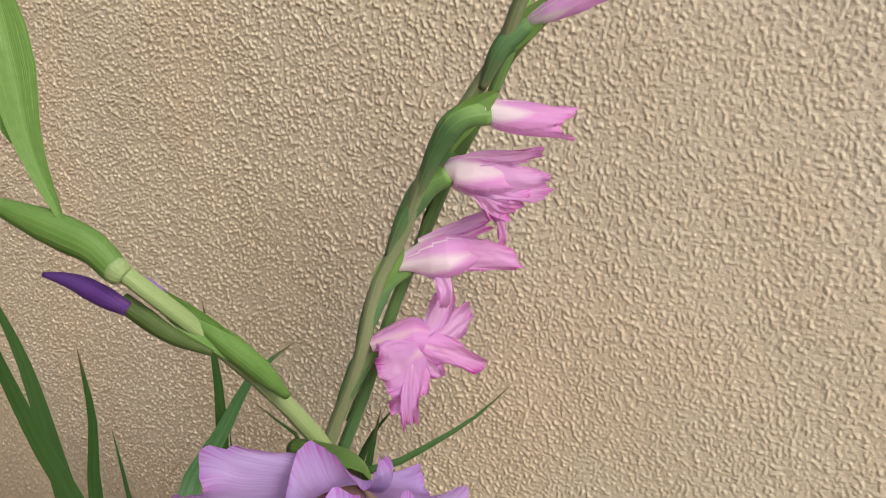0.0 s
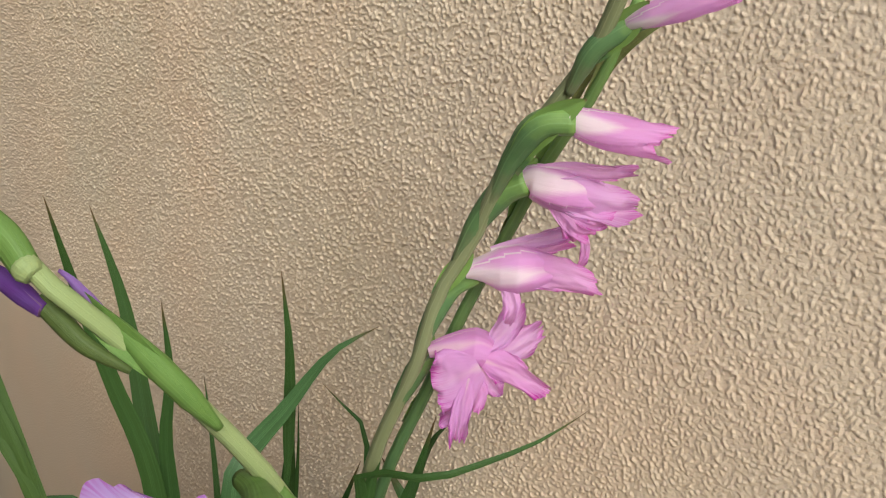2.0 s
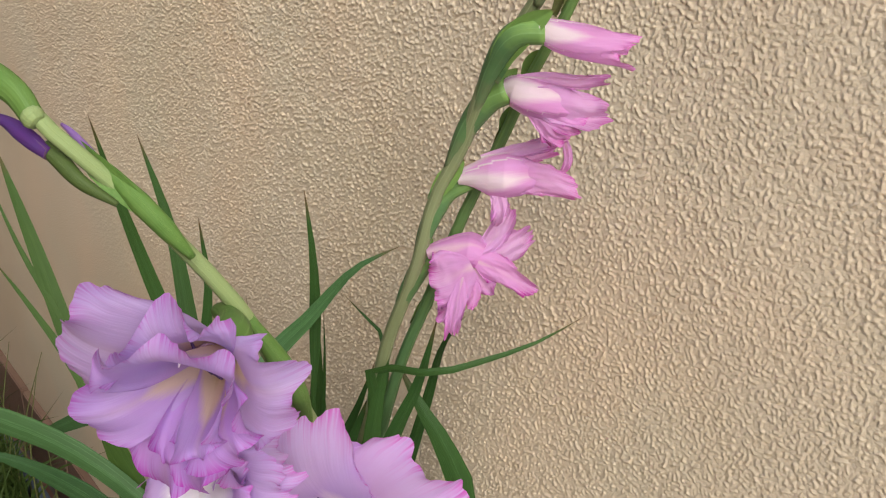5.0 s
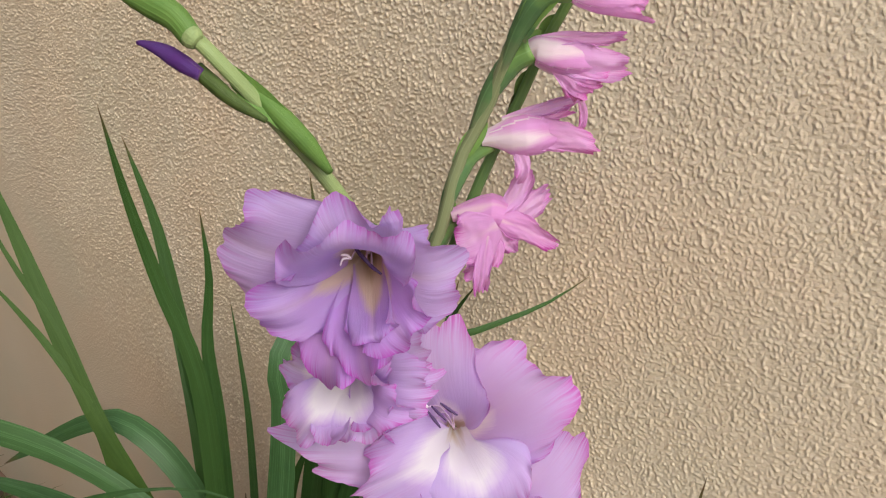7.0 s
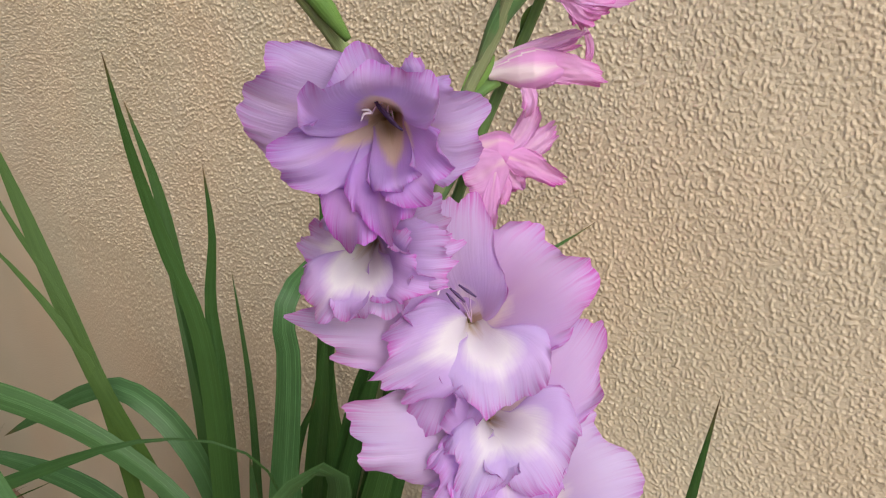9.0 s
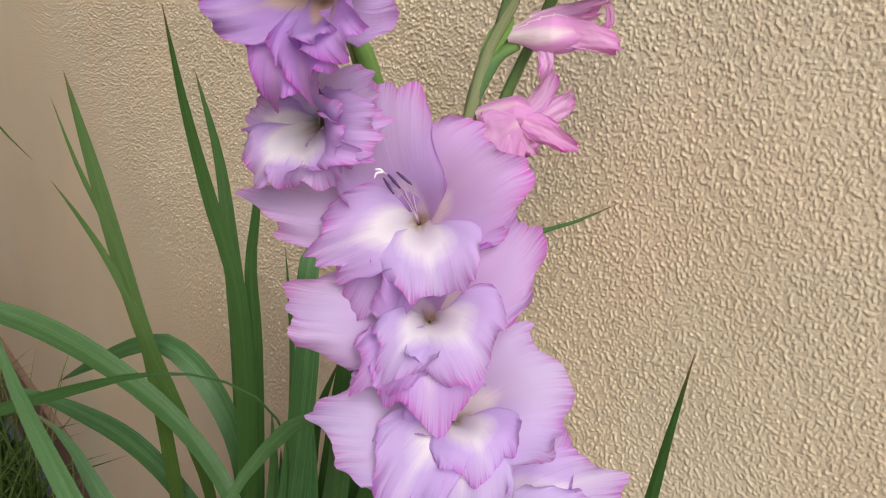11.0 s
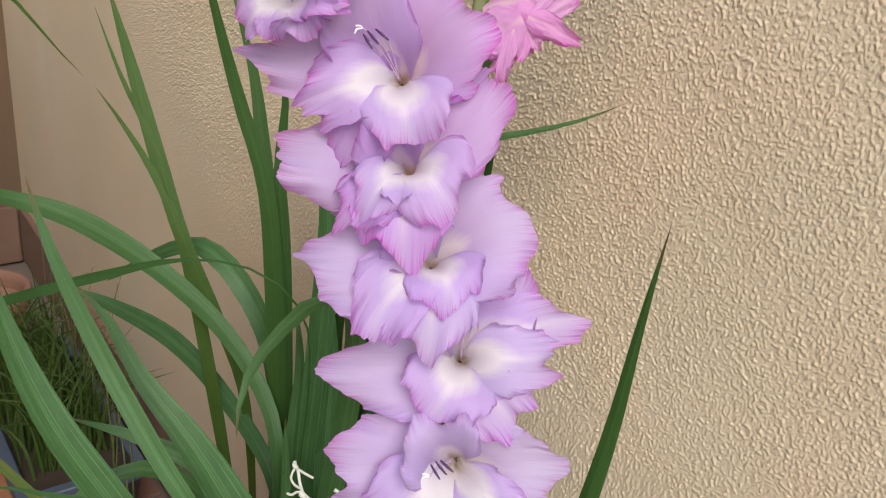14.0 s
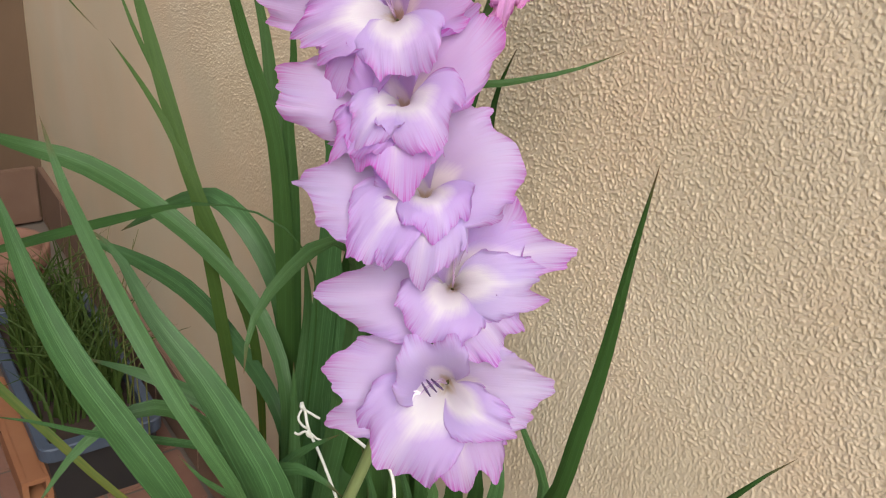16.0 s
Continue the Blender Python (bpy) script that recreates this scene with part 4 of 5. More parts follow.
leaf(fan, [(-0.410, -0.190, 0.430), (-0.247, -0.169, 0.818), (-0.258, -0.168, 0.868), (-0.266, -0.168, 0.912)], 0.0320)
leaf(fan, [(-0.400, -0.200, 0.430), (-0.219, -0.166, 0.841), (-0.227, -0.163, 0.883), (-0.232, -0.160, 0.919)], 0.0300)
leaf(fan, [(-0.350, -0.220, 0.430), (-0.076, -0.221, 0.987), (-0.069, -0.218, 1.046), (-0.066, -0.211, 1.119), (-0.065, -0.207, 1.204), (-0.064, -0.202, 1.264)], 0.0180)
leaf(fan, [(-0.330, -0.200, 0.430), (0.013, -0.151, 1.026), (0.029, -0.141, 1.060), (0.040, -0.121, 1.079)], 0.0160)
leaf(reed, [(-0.550, -0.240, 0.430), (-0.700, -0.420, 0.620), (-0.900, -0.580, 0.900), (-1.040, -0.520, 1.200), (-1.045, -0.430, 1.255), (-1.032, -0.344, 1.194), (-1.023, -0.309, 1.144), (-1.012, -0.273, 1.098)], 0.0140)

# stems
SPIKE = [(-0.44, -0.25, 0.43), (-0.30, -0.285, 0.75), (-0.17, -0.315, 1.03), (-0.105, -0.333, 1.165), (-0.11, -0.335, 1.24), (-0.135, -0.342, 1.31), (-0.150, -0.358, 1.362), (-0.152, -0.375, 1.40), (-0.154, -0.392, 1.436), (-0.1613, -0.411, 1.466), (-0.1712, -0.4312, 1.4925), (-0.1785, -0.449, 1.514), (-0.1876, -0.4522, 1.5205), (-0.2043, -0.4593, 1.5266)]
v, f, uv = tube(SPIKE, [0.0075, 0.007, 0.006, 0.0048, 0.0042, 0.0036, 0.0025], 70, 12)
part("flower_stem", v, f, STEM_PALE, violet, "pale yellow-green flower stem", uv)
v, f, uv = tube([(-0.45, -0.20, 0.43), (-0.40, -0.18, 0.85), (-0.34, -0.176, 1.173), (-0.324, -0.177, 1.251), (-0.299, -0.178, 1.326), (-0.288, -0.177, 1.383), (-0.272, -0.173, 1.423), (-0.253, -0.179, 1.471), (-0.232, -0.178, 1.509), (-0.214, -0.179, 1.539), (-0.20, -0.186, 1.57), (-0.185, -0.19, 1.61)], [0.010, 0.0085, 0.0072, 0.0054, 0.0045, 0.0038], 60, 12)
part("flower_stem", v, f, STEM_GREY, pink, "grey-green leaning flower stem", uv)
v, f, uv = tube([(-0.43, -0.18, 0.43), (-0.38, -0.165, 0.9), (-0.333, -0.156, 1.212), (-0.314, -0.151, 1.281), (-0.297, -0.14, 1.358), (-0.28, -0.13, 1.417), (-0.258, -0.133, 1.471), (-0.242, -0.134, 1.502), (-0.232, -0.133, 1.53), (-0.222, -0.130, 1.575)], [0.009, 0.008, 0.0065, 0.005, 0.0042, 0.003], 50, 10)
part("flower_stem", v, f, BRACT_BLUE, spent, "dark green stalk", uv)
# the tip of the spike: closed buds in their green bracts
sheath(violet, [(-0.1785, -0.4500, 1.5140), (-0.1800, -0.4505, 1.5150), (-0.1815, -0.4509, 1.5159), (-0.1830, -0.4513, 1.5168)], [0.0030, 0.0042, 0.0041, 0.0030], STEM_PALE)
sheath(violet, [(-0.1810, -0.4505, 1.5150), (-0.1876, -0.4522, 1.5205), (-0.1960, -0.4556, 1.5240), (-0.2043, -0.4593, 1.5270), (-0.2125, -0.4629, 1.5298), (-0.2181, -0.4653, 1.5316), (-0.2230, -0.4673, 1.5326)], [0.0042, 0.0048, 0.0053, 0.0048, 0.0034, 0.0018, 0.0006], BRACT, 0.8)
bract(violet, [(-0.1940, -0.4560, 1.5265), (-0.1971, -0.4561, 1.5319), (-0.2028, -0.4557, 1.5398), (-0.2092, -0.4545, 1.5500), (-0.2142, -0.4525, 1.5603), (-0.2200, -0.4503, 1.5720), (-0.2256, -0.4483, 1.5829), (-0.2300, -0.4470, 1.5900)], 0.0125, tint="slim")
bract(violet, [(-0.2130, -0.4561, 1.5460), (-0.2182, -0.4561, 1.5536), (-0.2242, -0.4558, 1.5619), (-0.2305, -0.4552, 1.5709), (-0.2360, -0.4547, 1.5790)], 0.0100, tint="slim")
sheath(violet, [(-0.1530, -0.4130, 1.4680), (-0.1590, -0.4215, 1.4810), (-0.1665, -0.4275, 1.4900), (-0.1740, -0.4320, 1.4970), (-0.1805, -0.4360, 1.5030)], [0.0016, 0.0040, 0.0043, 0.0030, 0.0008], BRACT)
bract(violet, [(-0.1590, -0.4190, 1.4790), (-0.1680, -0.4300, 1.4925), (-0.1760, -0.4350, 1.4995), (-0.1835, -0.4380, 1.5055)], 0.0085)
sheath(violet, [(-0.151, -0.364, 1.374), (-0.148, -0.374, 1.400), (-0.149, -0.384, 1.421), (-0.152, -0.392, 1.436)], [0.002, 0.0048, 0.0050, 0.0025], BRACT)
sheath(violet, [(-0.1640, -0.4330, 1.4880), (-0.1718, -0.4410, 1.4945), (-0.1794, -0.4438, 1.4990), (-0.1855, -0.4462, 1.5030)], [0.0012, 0.0026, 0.0034, 0.0033], BRACT_OLIVE)
bract(pink, [(-0.249, -0.179, 1.472), (-0.238, -0.181, 1.494), (-0.227, -0.179, 1.508), (-0.214, -0.175, 1.519)], 0.0160)
bract(pink, [(-0.260, -0.168, 1.451), (-0.254, -0.165, 1.466), (-0.246, -0.162, 1.477)], 0.0110)
bract(pink, [(-0.290, -0.178, 1.379), (-0.283, -0.174, 1.396), (-0.275, -0.168, 1.411)], 0.0130)
bract(pink, [(-0.295, -0.177, 1.331), (-0.296, -0.173, 1.341), (-0.294, -0.171, 1.348)], 0.0090)
bract(pink, [(-0.214, -0.179, 1.539), (-0.202, -0.178, 1.555), (-0.190, -0.178, 1.570)], 0.0140)
bract(spent, [(-0.241, -0.134, 1.508), (-0.230, -0.133, 1.536), (-0.217, -0.133, 1.549), (-0.208, -0.131, 1.554)], 0.0100, tint="dry")
bract(spent, [(-0.250, -0.133, 1.504), (-0.245, -0.133, 1.521), (-0.240, -0.130, 1.534)], 0.0070, tint="dry")
bract(spent, [(-0.284, -0.126, 1.417), (-0.279, -0.128, 1.432), (-0.275, -0.127, 1.441)], 0.0100)
bract(spent, [(-0.269, -0.129, 1.456), (-0.263, -0.129, 1.474), (-0.257, -0.127, 1.481)], 0.0110)
bract(spent, [(-0.287, -0.130, 1.404), (-0.284, -0.125, 1.419), (-0.279, -0.122, 1.429)], 0.0080, tint="dry")
bract(spent, [(-0.325, -0.153, 1.256), (-0.320, -0.148, 1.272), (-0.318, -0.141, 1.285)], 0.0100)
PINK_SHEATH = [0.0026, 0.0054, 0.0072, 0.0058]
sheath(pink, [(-0.262, -0.177, 1.447), (-0.247, -0.180, 1.482), (-0.233, -0.180, 1.502), (-0.2205, -0.1712, 1.5056)], [0.0026, 0.0050, 0.0076, 0.0072], squash=1.0)
sheath(pink, [(-0.281, -0.176, 1.405), (-0.269, -0.173, 1.437), (-0.258, -0.169, 1.456), (-0.2480, -0.1642, 1.4640)], [0.0026, 0.0056, 0.0078, 0.0080], squash=1.0)
sheath(pink, [(-0.301, -0.178, 1.325), (-0.293, -0.176, 1.360), (-0.287, -0.169, 1.383), (-0.277, -0.160, 1.3935)], PINK_SHEATH)
sheath(pink, [(-0.318, -0.178, 1.272), (-0.306, -0.177, 1.305), (-0.299, -0.172, 1.325), (-0.289, -0.166, 1.335)], PINK_SHEATH)
sheath(pink, [(-0.222, -0.180, 1.520), (-0.210, -0.182, 1.545), (-0.199, -0.175, 1.558), (-0.191, -0.170, 1.564)], [0.0025, 0.0048, 0.0058, 0.0052])
v, f, uv = tube([(-0.1770, -0.4335, 1.4985), (-0.1815, -0.4365, 1.5040), (-0.1850, -0.4385, 1.5075), (-0.1875, -0.4400, 1.5090)], [0.0020, 0.0021, 0.0015, 0.0006], 12, 10, 0.8)
part("flower_bud", v, f, LILAC_BUD, violet, "pale violet bud tip peeping out of its bract", uv)
v, f, uv = tube([(-0.1815, -0.4472, 1.5020), (-0.1893, -0.4501, 1.5052), (-0.1966, -0.4530, 1.5080), (-0.2031, -0.4560, 1.5092), (-0.2050, -0.4568, 1.5092)], [0.0024, 0.0034, 0.0034, 0.0022, 0.0008], 22, 12, 0.8)
part("flower_bud", v, f, PURPLE_BUD, violet, "closed dark purple bud", uv)

# violet florets from the top of the spike down, then the pink ones, half open and seen from the side
V2 = (VIOLET, VIOLET_LIP)
L2 = (LILAC, LILAC_LIP)
M2 = (MAUVE, MAUVE)


floret(violet, (-0.113, -0.434, 1.448), (0.629, -0.775, 0.063), (-0.163, -0.398, 1.436), [
    (-81, 0.0480, 0.0225, -0.0060, 0, 0.7, 0.62, -0.03, 0.1),
    (-34, 0.0250, 0.0235, 0.0020, 0, 0.5, 0.68, 0.0, 0.4),
    (79, 0.0345, 0.0174, -0.0040, 0, 1.0, 0.64, 0.10, 0.0),
    (-169, 0.0430, 0.0139, -0.0020, 0, 1.5, 0.58, 0.10, 0.3),
    (172, 0.0350, 0.0116, 0.0020, 0, 1.3, 0.60, 0.04, 0.3),
    (-110, 0.0370, 0.0139, 0.0020, 0, 1.2, 0.55, -0.06, 0.4),
    (133, 0.0255, 0.0145, 0.0030, 0, 1.0, 0.66, -0.04, 0.4),
    (-13, 0.0240, 0.0270, 0.0100, 0, 0.55, 0.60, -0.06, 0.55),
    (153, 0.0170, 0.0093, 0.0060, 0, 1.0, 0.66, 0.0, 0.5)], M2, depth=0.032, ruffle=0.0042, label="lilac-mauve floret with a cream throat", stamens=[(-0.002, 0.006, -0.008), (0.001, 0.004, -0.006), (0.003, 0.001, -0.008), (-0.004, 0.004, -0.006)], calyx=True, bore=0.0095, frills=0.6)
floret(violet, (-0.134, -0.422, 1.391), (0.537, -0.833, 0.134), (-0.157, -0.376, 1.387), [
    (59, 0.0405, 0.0174, 0.0020, 0, 1.0, 0.66, -0.02, 0.3),
    (-82, 0.0235, 0.0128, -0.0040, 1, 1.5, 0.45, -0.01, 0.4),
    (20, 0.0270, 0.0197, 0.0080, 0, 1.0, 0.60, 0.0, 0.6),
    (78, 0.0370, 0.0162, 0.0020, 0, 1.0, 0.66, -0.02, 0.4),
    (158, 0.0240, 0.0186, 0.0000, 1, 1.0, 0.60, -0.15, 0.2),
    (98, 0.0290, 0.0128, 0.0050, 0, 1.2, 0.52, 0.0, 0.5),
    (-150, 0.0270, 0.0139, -0.0020, 1, 1.2, 0.60, 0.0, 0.2)], V2, depth=0.032, label="lilac floret with a white throat, half turned away", stamens=[(0.006, 0.015, 0.002), (0.008, 0.016, 0.0), (0.004, 0.017, 0.002), (0.008, 0.017, 0.004)], calyx=True, bore=0.0080)
floret(violet, (-0.105, -0.378, 1.355), (0.696, -0.606, 0.386), (-0.138, -0.348, 1.325), [
    (-88, 0.0730, 0.0191, -0.0040, 0, 1.5, 0.62, -0.03, 0.1),
    (-157, 0.0480, 0.0220, -0.0080, 0, 1.3, 0.64, 0.06, 0.1),
    (-17, 0.0585, 0.0261, 0.0140, 0, 1.2, 0.46, -0.14, 0.55),
    (47, 0.0490, 0.0319, 0.0060, 0, 0.85, 0.46, -0.06, 0.35),
    (-116, 0.0465, 0.0197, -0.0020, 1, 1.1, 0.56, 0.05, 0.3),
    (163, 0.0335, 0.0249, -0.0020, 1, 0.85, 0.45, -0.06, 0.2)], V2, label="large open lilac floret with white throat and dark anthers", stamens=[(-0.0138, 0.0125, 0.009), (-0.0118, 0.0148, 0.008), (-0.0078, 0.0165, 0.008), (-0.0165, 0.0178, 0.010)], bore=0.0085)
floret(violet, (-0.091, -0.377, 1.318), (0.610, -0.531, 0.588), (-0.118, -0.342, 1.275), [
    (-94, 0.0655, 0.0235, -0.0030, 0, 1.6, 0.55, -0.05, 0.1),
    (-44, 0.0260, 0.0209, 0.0110, 0, 0.8, 0.60, -0.10, 0.6),
    (41, 0.0580, 0.0244, 0.0040, 0, 0.9, 0.54, 0.08, 0.3),
    (176, 0.0485, 0.0249, -0.0080, 1, 0.9, 0.60, 0.0, 0.1),
    (-146, 0.0430, 0.0162, -0.0040, 0, 1.0, 0.70, 0.0, 0.4),
    (-152, 0.0340, 0.0151, -0.0020, 1, 0.9, 0.60, 0.05, 0.2),
    (135, 0.0340, 0.0249, -0.0010, 1, 0.8, 0.42, -0.08, 0.2)], V2, ruffle=0.0048, label="open lilac floret with frilled lower petals", bore=0.0080)
floret(violet, (-0.071, -0.372, 1.276), (0.597, -0.488, 0.637), (-0.108, -0.338, 1.235), [
    (-98, 0.0610, 0.0280, -0.0030, 0, 1.3, 0.66, -0.06, 0.1),
    (-60, 0.0260, 0.0209, 0.0040, 0, 1.0, 0.60, 0.0, 0.5),
    (68, 0.0495, 0.0371, 0.0030, 0, 0.9, 0.56, -0.10, 0.25),
    (177, 0.0490, 0.0220, -0.0080, 1, 0.75, 0.72, -0.08, 0.1),
    (-151, 0.0515, 0.0209, -0.0040, 1, 0.85, 0.56, 0.10, 0.2),
    (154, 0.0290, 0.0215, -0.0010, 1, 0.8, 0.55, -0.10, 0.2)], L2, label="open lilac floret with a white throat", bore=0.0080)
floret(violet, (-0.051, -0.362, 1.227), (0.606, -0.515, 0.606), (-0.106, -0.334, 1.185), [
    (-104, 0.0665, 0.0235, -0.0030, 0, 1.5, 0.58, -0.08, 0.1),
    (21, 0.0520, 0.0275, 0.0050, 0, 1.1, 0.58, 0.08, 0.4),
    (66, 0.0625, 0.0215, -0.0020, 1, 1.8, 0.52, -0.10, 0.2),
    (135, 0.0465, 0.0220, -0.0080, 1, 0.85, 0.62, 0.02, 0.1),
    (84, 0.0475, 0.0180, -0.0010, 1, 0.9, 0.58, 0.05, 0.2),
    (-161, 0.0355, 0.0249, -0.0030, 1, 0.85, 0.55, -0.06, 0.2)], L2, label="open lilac floret with petals swept to the side", stamens=[(-0.0015, 0.0160, 0.012), (0.0, 0.0175, 0.012), (0.001, 0.019, 0.011), (0.0050, 0.0165, 0.012)], bore=0.0080)
floret(violet, (-0.027, -0.376, 1.179), (0.678, -0.542, 0.497), (-0.108, -0.332, 1.145), [
    (-96, 0.0625, 0.0290, 0.0000, 0, 0.9, 0.66, 0.0, 0.2),
    (87, 0.0510, 0.0215, 0.0000, 0, 0.75, 0.62, -0.04, 0.2),
    (160, 0.0530, 0.0238, -0.0080, 1, 0.75, 0.74, 0.0, 0.1),
    (-38, 0.0315, 0.0278, 0.0120, 0, 0.9, 0.55, -0.10, 0.65),
    (-150, 0.0510, 0.0296, -0.0020, 1, 0.95, 0.62, 0.08, 0.2),
    (115, 0.0395, 0.0157, 0.0000, 1, 1.1, 0.50, 0.08, 0.3)], L2, label="lowest lilac floret, wide open with a white throat", stamens=[(-0.0105, -0.0007, 0.008), (-0.0080, 0.0015, 0.008), (-0.0052, 0.0025, 0.007), (-0.0130, -0.0030, 0.009)], bore=0.0090)
def funnel(pts, radii, pale, lap=0.14, tips=0.0, seed=0):
    """Rolled foot of a floret: petals that overlap round a curve; tips: how deep the notches between their ends are cut."""
    count, sides = 44, 48
    line = spline(pts, count)
    rnd = random.Random(seed)
    turn, swirl = rnd.uniform(0, 6.28), rnd.uniform(0.25, 0.5)
    side = Vector((1, 0.3, 0)).normalized()
    frames_ = []
    for i, p in enumerate(line):
        tan = (line[min(i + 1, count)] - line[max(i - 1, 0)]).normalized()
        side = (side - tan * side.dot(tan)).normalized()
        frames_.append((p, side.copy(), tan.cross(side)))
    verts, faces, uvs = [], [], []
    for i in range(count + 1):
        s = i / count
        for j in range(sides):
            a = 2 * math.pi * j / sides
            q = (3 * a / (2 * math.pi) + turn + swirl * s) % 1.0
            ragged = 0.5 + noise.noise((3 * math.cos(a), 3 * math.sin(a), seed * 0.7)) + 0.6 * noise.noise((9 * math.cos(a), 9 * math.sin(a), seed * 0.7))
            u = min(0.9999, max(0.0, s * (1 - tips * s ** 3 * (0.16 * abs(2 * q - 1) ** 1.4 + 0.08 * ragged))))
            k = int(u * count)
            p, x_, y_ = (frames_[k][n_].lerp(frames_[k + 1][n_], u * count - k) for n_ in range(3))
            f = u * (len(radii) - 1)
            g = min(int(f), len(radii) - 2)
            r = radii[g] + (radii[g + 1] - radii[g]) * (f - g)
            r *= 1 + lap * (q - 0.5) * min(1.0, 3 * u) + 0.05 * u * math.sin(5 * a + turn) + 0.10 * u * noise.noise((1.6 * math.cos(a), 1.6 * math.sin(a), 3.0 * u + seed))
            r *= 1 + tips * s ** 6 * (0.30 * noise.noise((4 * math.cos(a), 4 * math.sin(a), seed * 0.3)) + 0.10 * math.sin(11 * a))
            verts.append(p + r * (math.cos(a) * x_ + math.sin(a) * y_))
            uvs.append((0.12 + (pale - 0.12) * s, 0.1 + 0.8 * q))
    for i in range(count):
        for j in range(sides):
            k = (j + 1) % sides
            faces.append((i * sides + j, i * sides + k, (i + 1) * sides + k, (i + 1) * sides + j))
    return verts, faces, uvs


def pink_floret(pts, radii, petals, mat, label, ruffle=0.0030, bulge=0.45, tips=0.0):
    """Floret seen from its side: a rolled funnel out of the green bract, and petals draped from its mouth."""
    FLORET_SEED[0] += 1
    v, f, uv = funnel(pts, radii, 1.0 if tips else 0.56, 0.09, tips, FLORET_SEED[0])
    fl = part("floret", v, f, mat, pink, label, uv)
    for i, (line, half, widest, point) in enumerate(petals):
        draped(fl, line, half, widest, point, mat, FLORET_SEED[0] * 19 + i, ruffle, bulge)
    return fl


pink_floret([(-0.2241, -0.1750, 1.5069), (-0.2220, -0.1726, 1.5063), (-0.2165, -0.1670, 1.5043), (-0.2054, -0.1548, 1.5016), (-0.1942, -0.1422, 1.4997), (-0.1856, -0.1324, 1.4987)], [0.0058, 0.0085, 0.0095, 0.0090, 0.0084, 0.0096], [], PINK, "rolled pale pink floret not yet open", tips=1.3)
pink_floret([(-0.2516, -0.1683, 1.4617), (-0.2472, -0.1635, 1.4643), (-0.2406, -0.1593, 1.4629), (-0.2310, -0.1530, 1.4610), (-0.2215, -0.1464, 1.4596), (-0.2147, -0.1418, 1.4588)], [0.0038, 0.0096, 0.0116, 0.0116, 0.0097, 0.0065], [
    ([(-0.2447, -0.1629, 1.4721), (-0.2339, -0.1538, 1.4739), (-0.2210, -0.1439, 1.4740), (-0.2037, -0.1291, 1.4773)], 0.0042, 0.72, 0.80),
    ([(-0.2342, -0.1595, 1.4557), (-0.2235, -0.1543, 1.4502), (-0.2184, -0.1526, 1.4459), (-0.2109, -0.1478, 1.4442)], 0.0077, 0.62, 0.80),
    ([(-0.2329, -0.1545, 1.4531), (-0.2260, -0.1523, 1.4473), (-0.2233, -0.1529, 1.4423), (-0.2195, -0.1531, 1.4364)], 0.0055, 0.60, 1.00),
    ([(-0.2374, -0.1649, 1.4629), (-0.2231, -0.1544, 1.4622), (-0.2085, -0.1440, 1.4608), (-0.1932, -0.1317, 1.4622)], 0.0110, 0.50, 1.50),
    ([(-0.2322, -0.1603, 1.4591), (-0.2210, -0.1535, 1.4557), (-0.2125, -0.1484, 1.4531), (-0.2046, -0.1411, 1.4556)], 0.0071, 0.60, 1.00)], PINK, "half-open rose-pink floret", 0.0034, 0.35)
pink_floret([(-0.2788, -0.1687, 1.3969), (-0.2752, -0.1645, 1.3989), (-0.2685, -0.1578, 1.4009), (-0.2582, -0.1483, 1.4024), (-0.2486, -0.1394, 1.4038), (-0.2426, -0.1340, 1.4046)], [0.0041, 0.0076, 0.0124, 0.0142, 0.0125, 0.0084], [
    ([(-0.2728, -0.1557, 1.4110), (-0.2609, -0.1427, 1.4164), (-0.2489, -0.1297, 1.4219), (-0.2382, -0.1170, 1.4286)], 0.0045, 0.66, 0.80),
    ([(-0.2715, -0.1509, 1.4077), (-0.2594, -0.1379, 1.4128), (-0.2483, -0.1262, 1.4173), (-0.2412, -0.1180, 1.4214)], 0.0052, 0.60, 1.00),
    ([(-0.2400, -0.1186, 1.4308), (-0.2341, -0.1188, 1.4216), (-0.2317, -0.1203, 1.4152), (-0.2317, -0.1256, 1.4058)], 0.0028, 0.55, 1.00),
    ([(-0.2606, -0.1571, 1.3977), (-0.2532, -0.1553, 1.3899), (-0.2499, -0.1569, 1.3820), (-0.2496, -0.1613, 1.3737)], 0.0052, 0.55, 0.90),
    ([(-0.2547, -0.1525, 1.4047), (-0.2426, -0.1414, 1.4062), (-0.2284, -0.1308, 1.4039), (-0.2139, -0.1207, 1.4003)], 0.0112, 0.34, 1.60)], PINK, "half-open rose-pink floret with torn edge", 0.0034, 0.35)
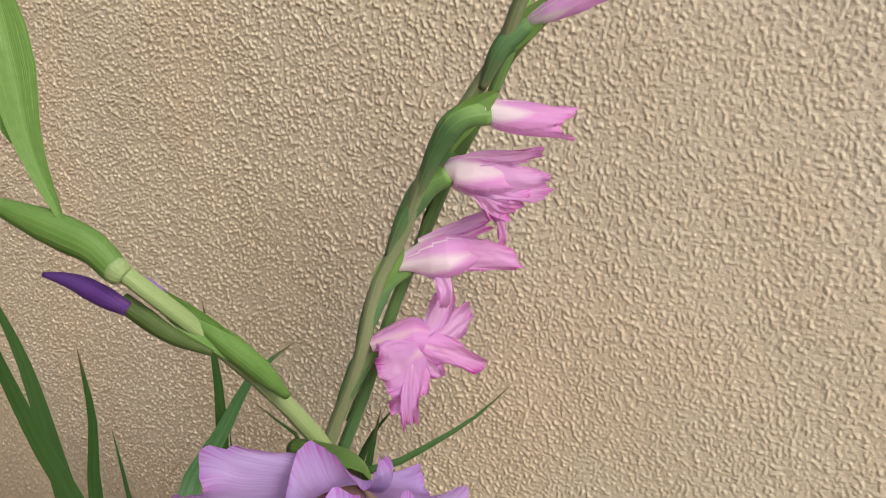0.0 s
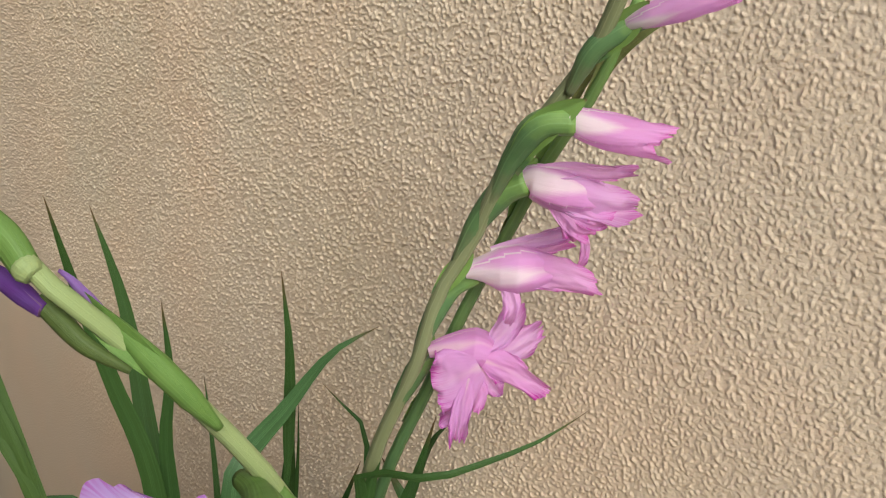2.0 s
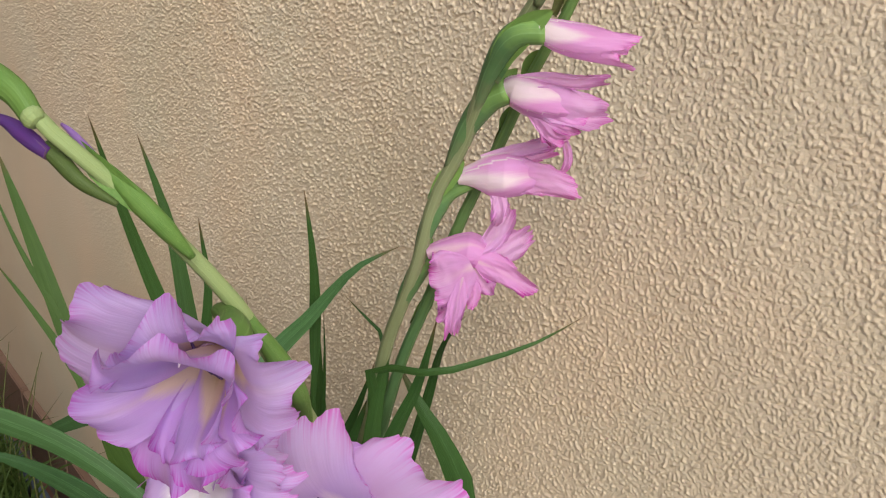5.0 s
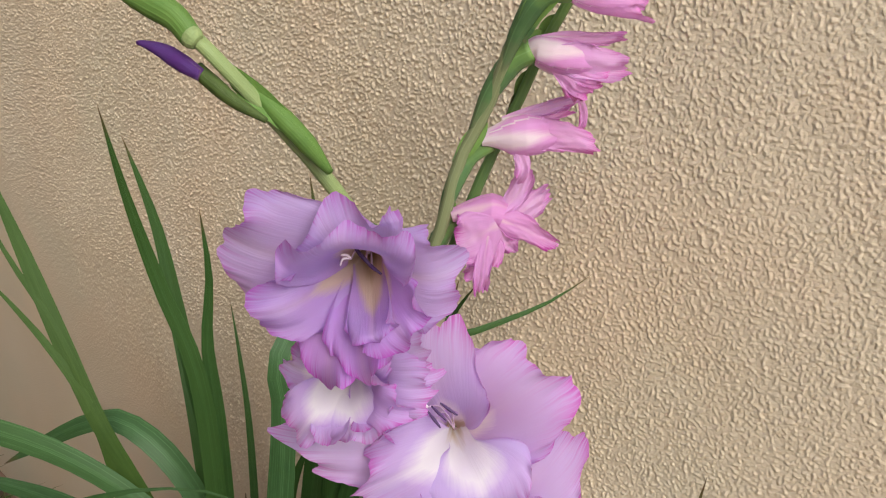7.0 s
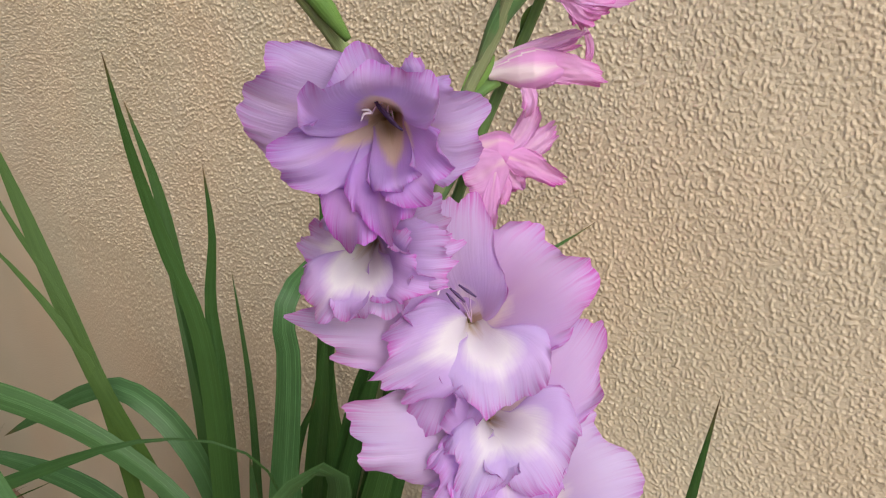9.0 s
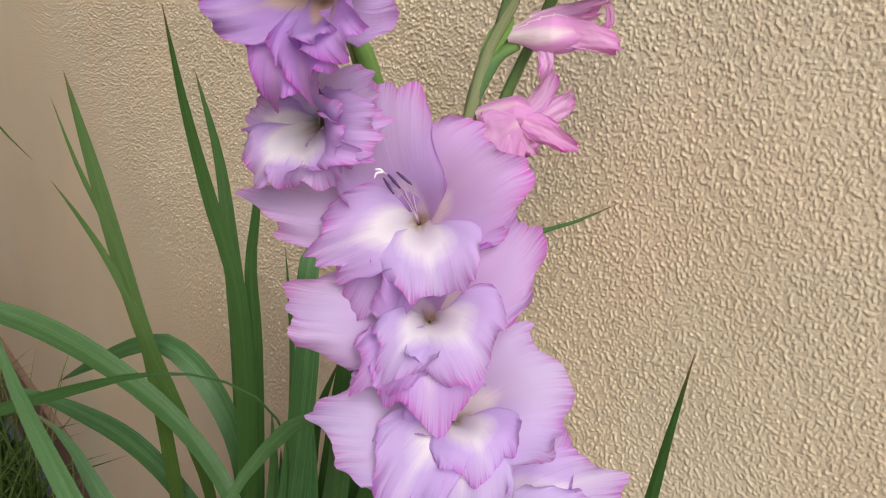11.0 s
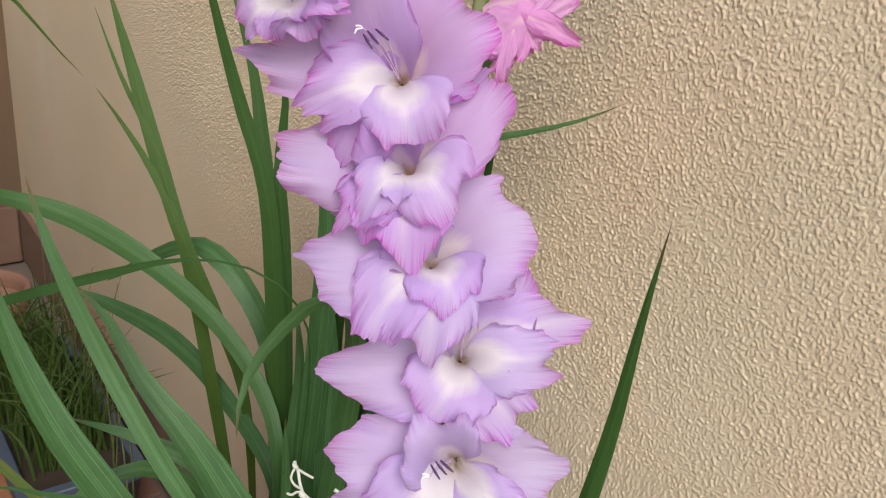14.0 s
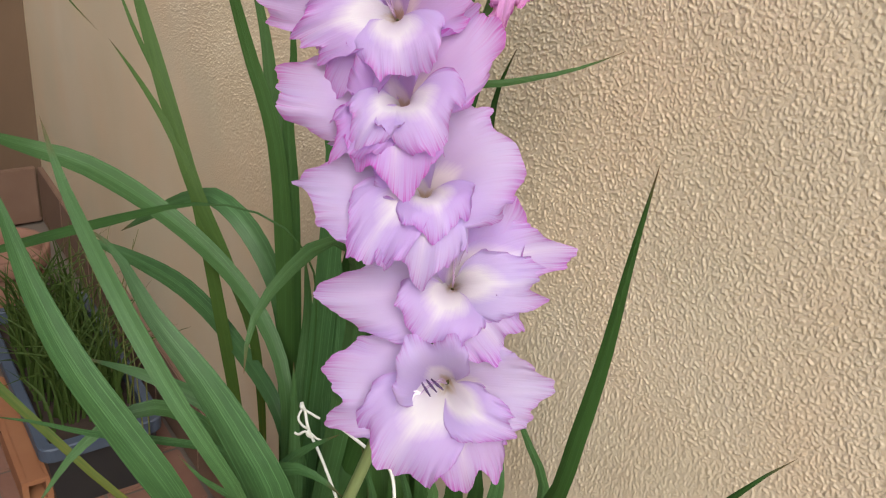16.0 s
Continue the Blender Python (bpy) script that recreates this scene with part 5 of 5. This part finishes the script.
pink_floret([(-0.2923, -0.1755, 1.3385), (-0.2885, -0.1712, 1.3405), (-0.2810, -0.1639, 1.3425), (-0.2716, -0.1553, 1.3439), (-0.2654, -0.1512, 1.3419)], [0.0043, 0.0072, 0.0101, 0.0116, 0.0094], [
    ([(-0.2698, -0.1545, 1.3426), (-0.2645, -0.1457, 1.3510), (-0.2622, -0.1375, 1.3629), (-0.2630, -0.1311, 1.3764)], 0.0073, 0.60, 1.20),
    ([(-0.2691, -0.1504, 1.3386), (-0.2598, -0.1398, 1.3441), (-0.2540, -0.1307, 1.3523), (-0.2490, -0.1219, 1.3613)], 0.0087, 0.62, 1.00),
    ([(-0.2641, -0.1564, 1.3405), (-0.2504, -0.1470, 1.3364), (-0.2375, -0.1394, 1.3304), (-0.2265, -0.1327, 1.3256)], 0.0098, 0.30, 1.50),
    ([(-0.2673, -0.1536, 1.3323), (-0.2610, -0.1519, 1.3255), (-0.2574, -0.1514, 1.3208), (-0.2528, -0.1497, 1.3167)], 0.0094, 0.50, 1.00),
    ([(-0.2633, -0.1608, 1.3386), (-0.2686, -0.1684, 1.3326), (-0.2733, -0.1755, 1.3267), (-0.2795, -0.1824, 1.3234)], 0.0188, 0.70, 0.50),
    ([(-0.2659, -0.1582, 1.3291), (-0.2624, -0.1598, 1.3206), (-0.2606, -0.1618, 1.3139), (-0.2601, -0.1644, 1.3082)], 0.0065, 0.60, 0.80),
    ([(-0.2672, -0.1667, 1.3283), (-0.2652, -0.1720, 1.3149), (-0.2644, -0.1766, 1.3049), (-0.2675, -0.1823, 1.2990)], 0.0080, 0.62, 0.80),
    ([(-0.2642, -0.1678, 1.3319), (-0.2612, -0.1731, 1.3170), (-0.2587, -0.1780, 1.3038), (-0.2560, -0.1819, 1.2918)], 0.0062, 0.60, 1.00)], PINK_OPEN, "open rose-pink floret with streaked petals", 0.0042, 0.25)
pink_floret([(-0.2010, -0.1765, 1.5568), (-0.1960, -0.1760, 1.5600), (-0.1830, -0.1710, 1.5680), (-0.1700, -0.1660, 1.5750), (-0.1560, -0.1600, 1.5820)], [0.0030, 0.0058, 0.0070, 0.0066, 0.0040], [], PINK, "closed pink floret bud", tips=0.5)

# ---- pavers ----
pave = solid("pavement", *box(-2.1, -1.3, FLOOR - 0.02, -0.6, -0.022, FLOOR - 0.006), MORTAR, "red terracotta pavers with pale joints", "pavement", "structure")
shared = bpy.data.meshes.new("paver")
v, f = bevelled(-0.098, -0.048, -0.012, 0.098, 0.048, 0.0, 0.004)
shared.from_pydata(v, [], f)
shared.materials.append(BRICK)
rp = random.Random(3)
for j in range(12):
    for i in range(8):
        o = new("paver", shared)
        o.parent = pave
        o.location = (-1.99 + 0.204 * i + (0.102 if j % 2 else 0), -0.075 - 0.104 * j, FLOOR + rp.uniform(-0.002, 0.001))
        o.rotation_euler = (0, 0, radians(rp.uniform(-1, 1)))
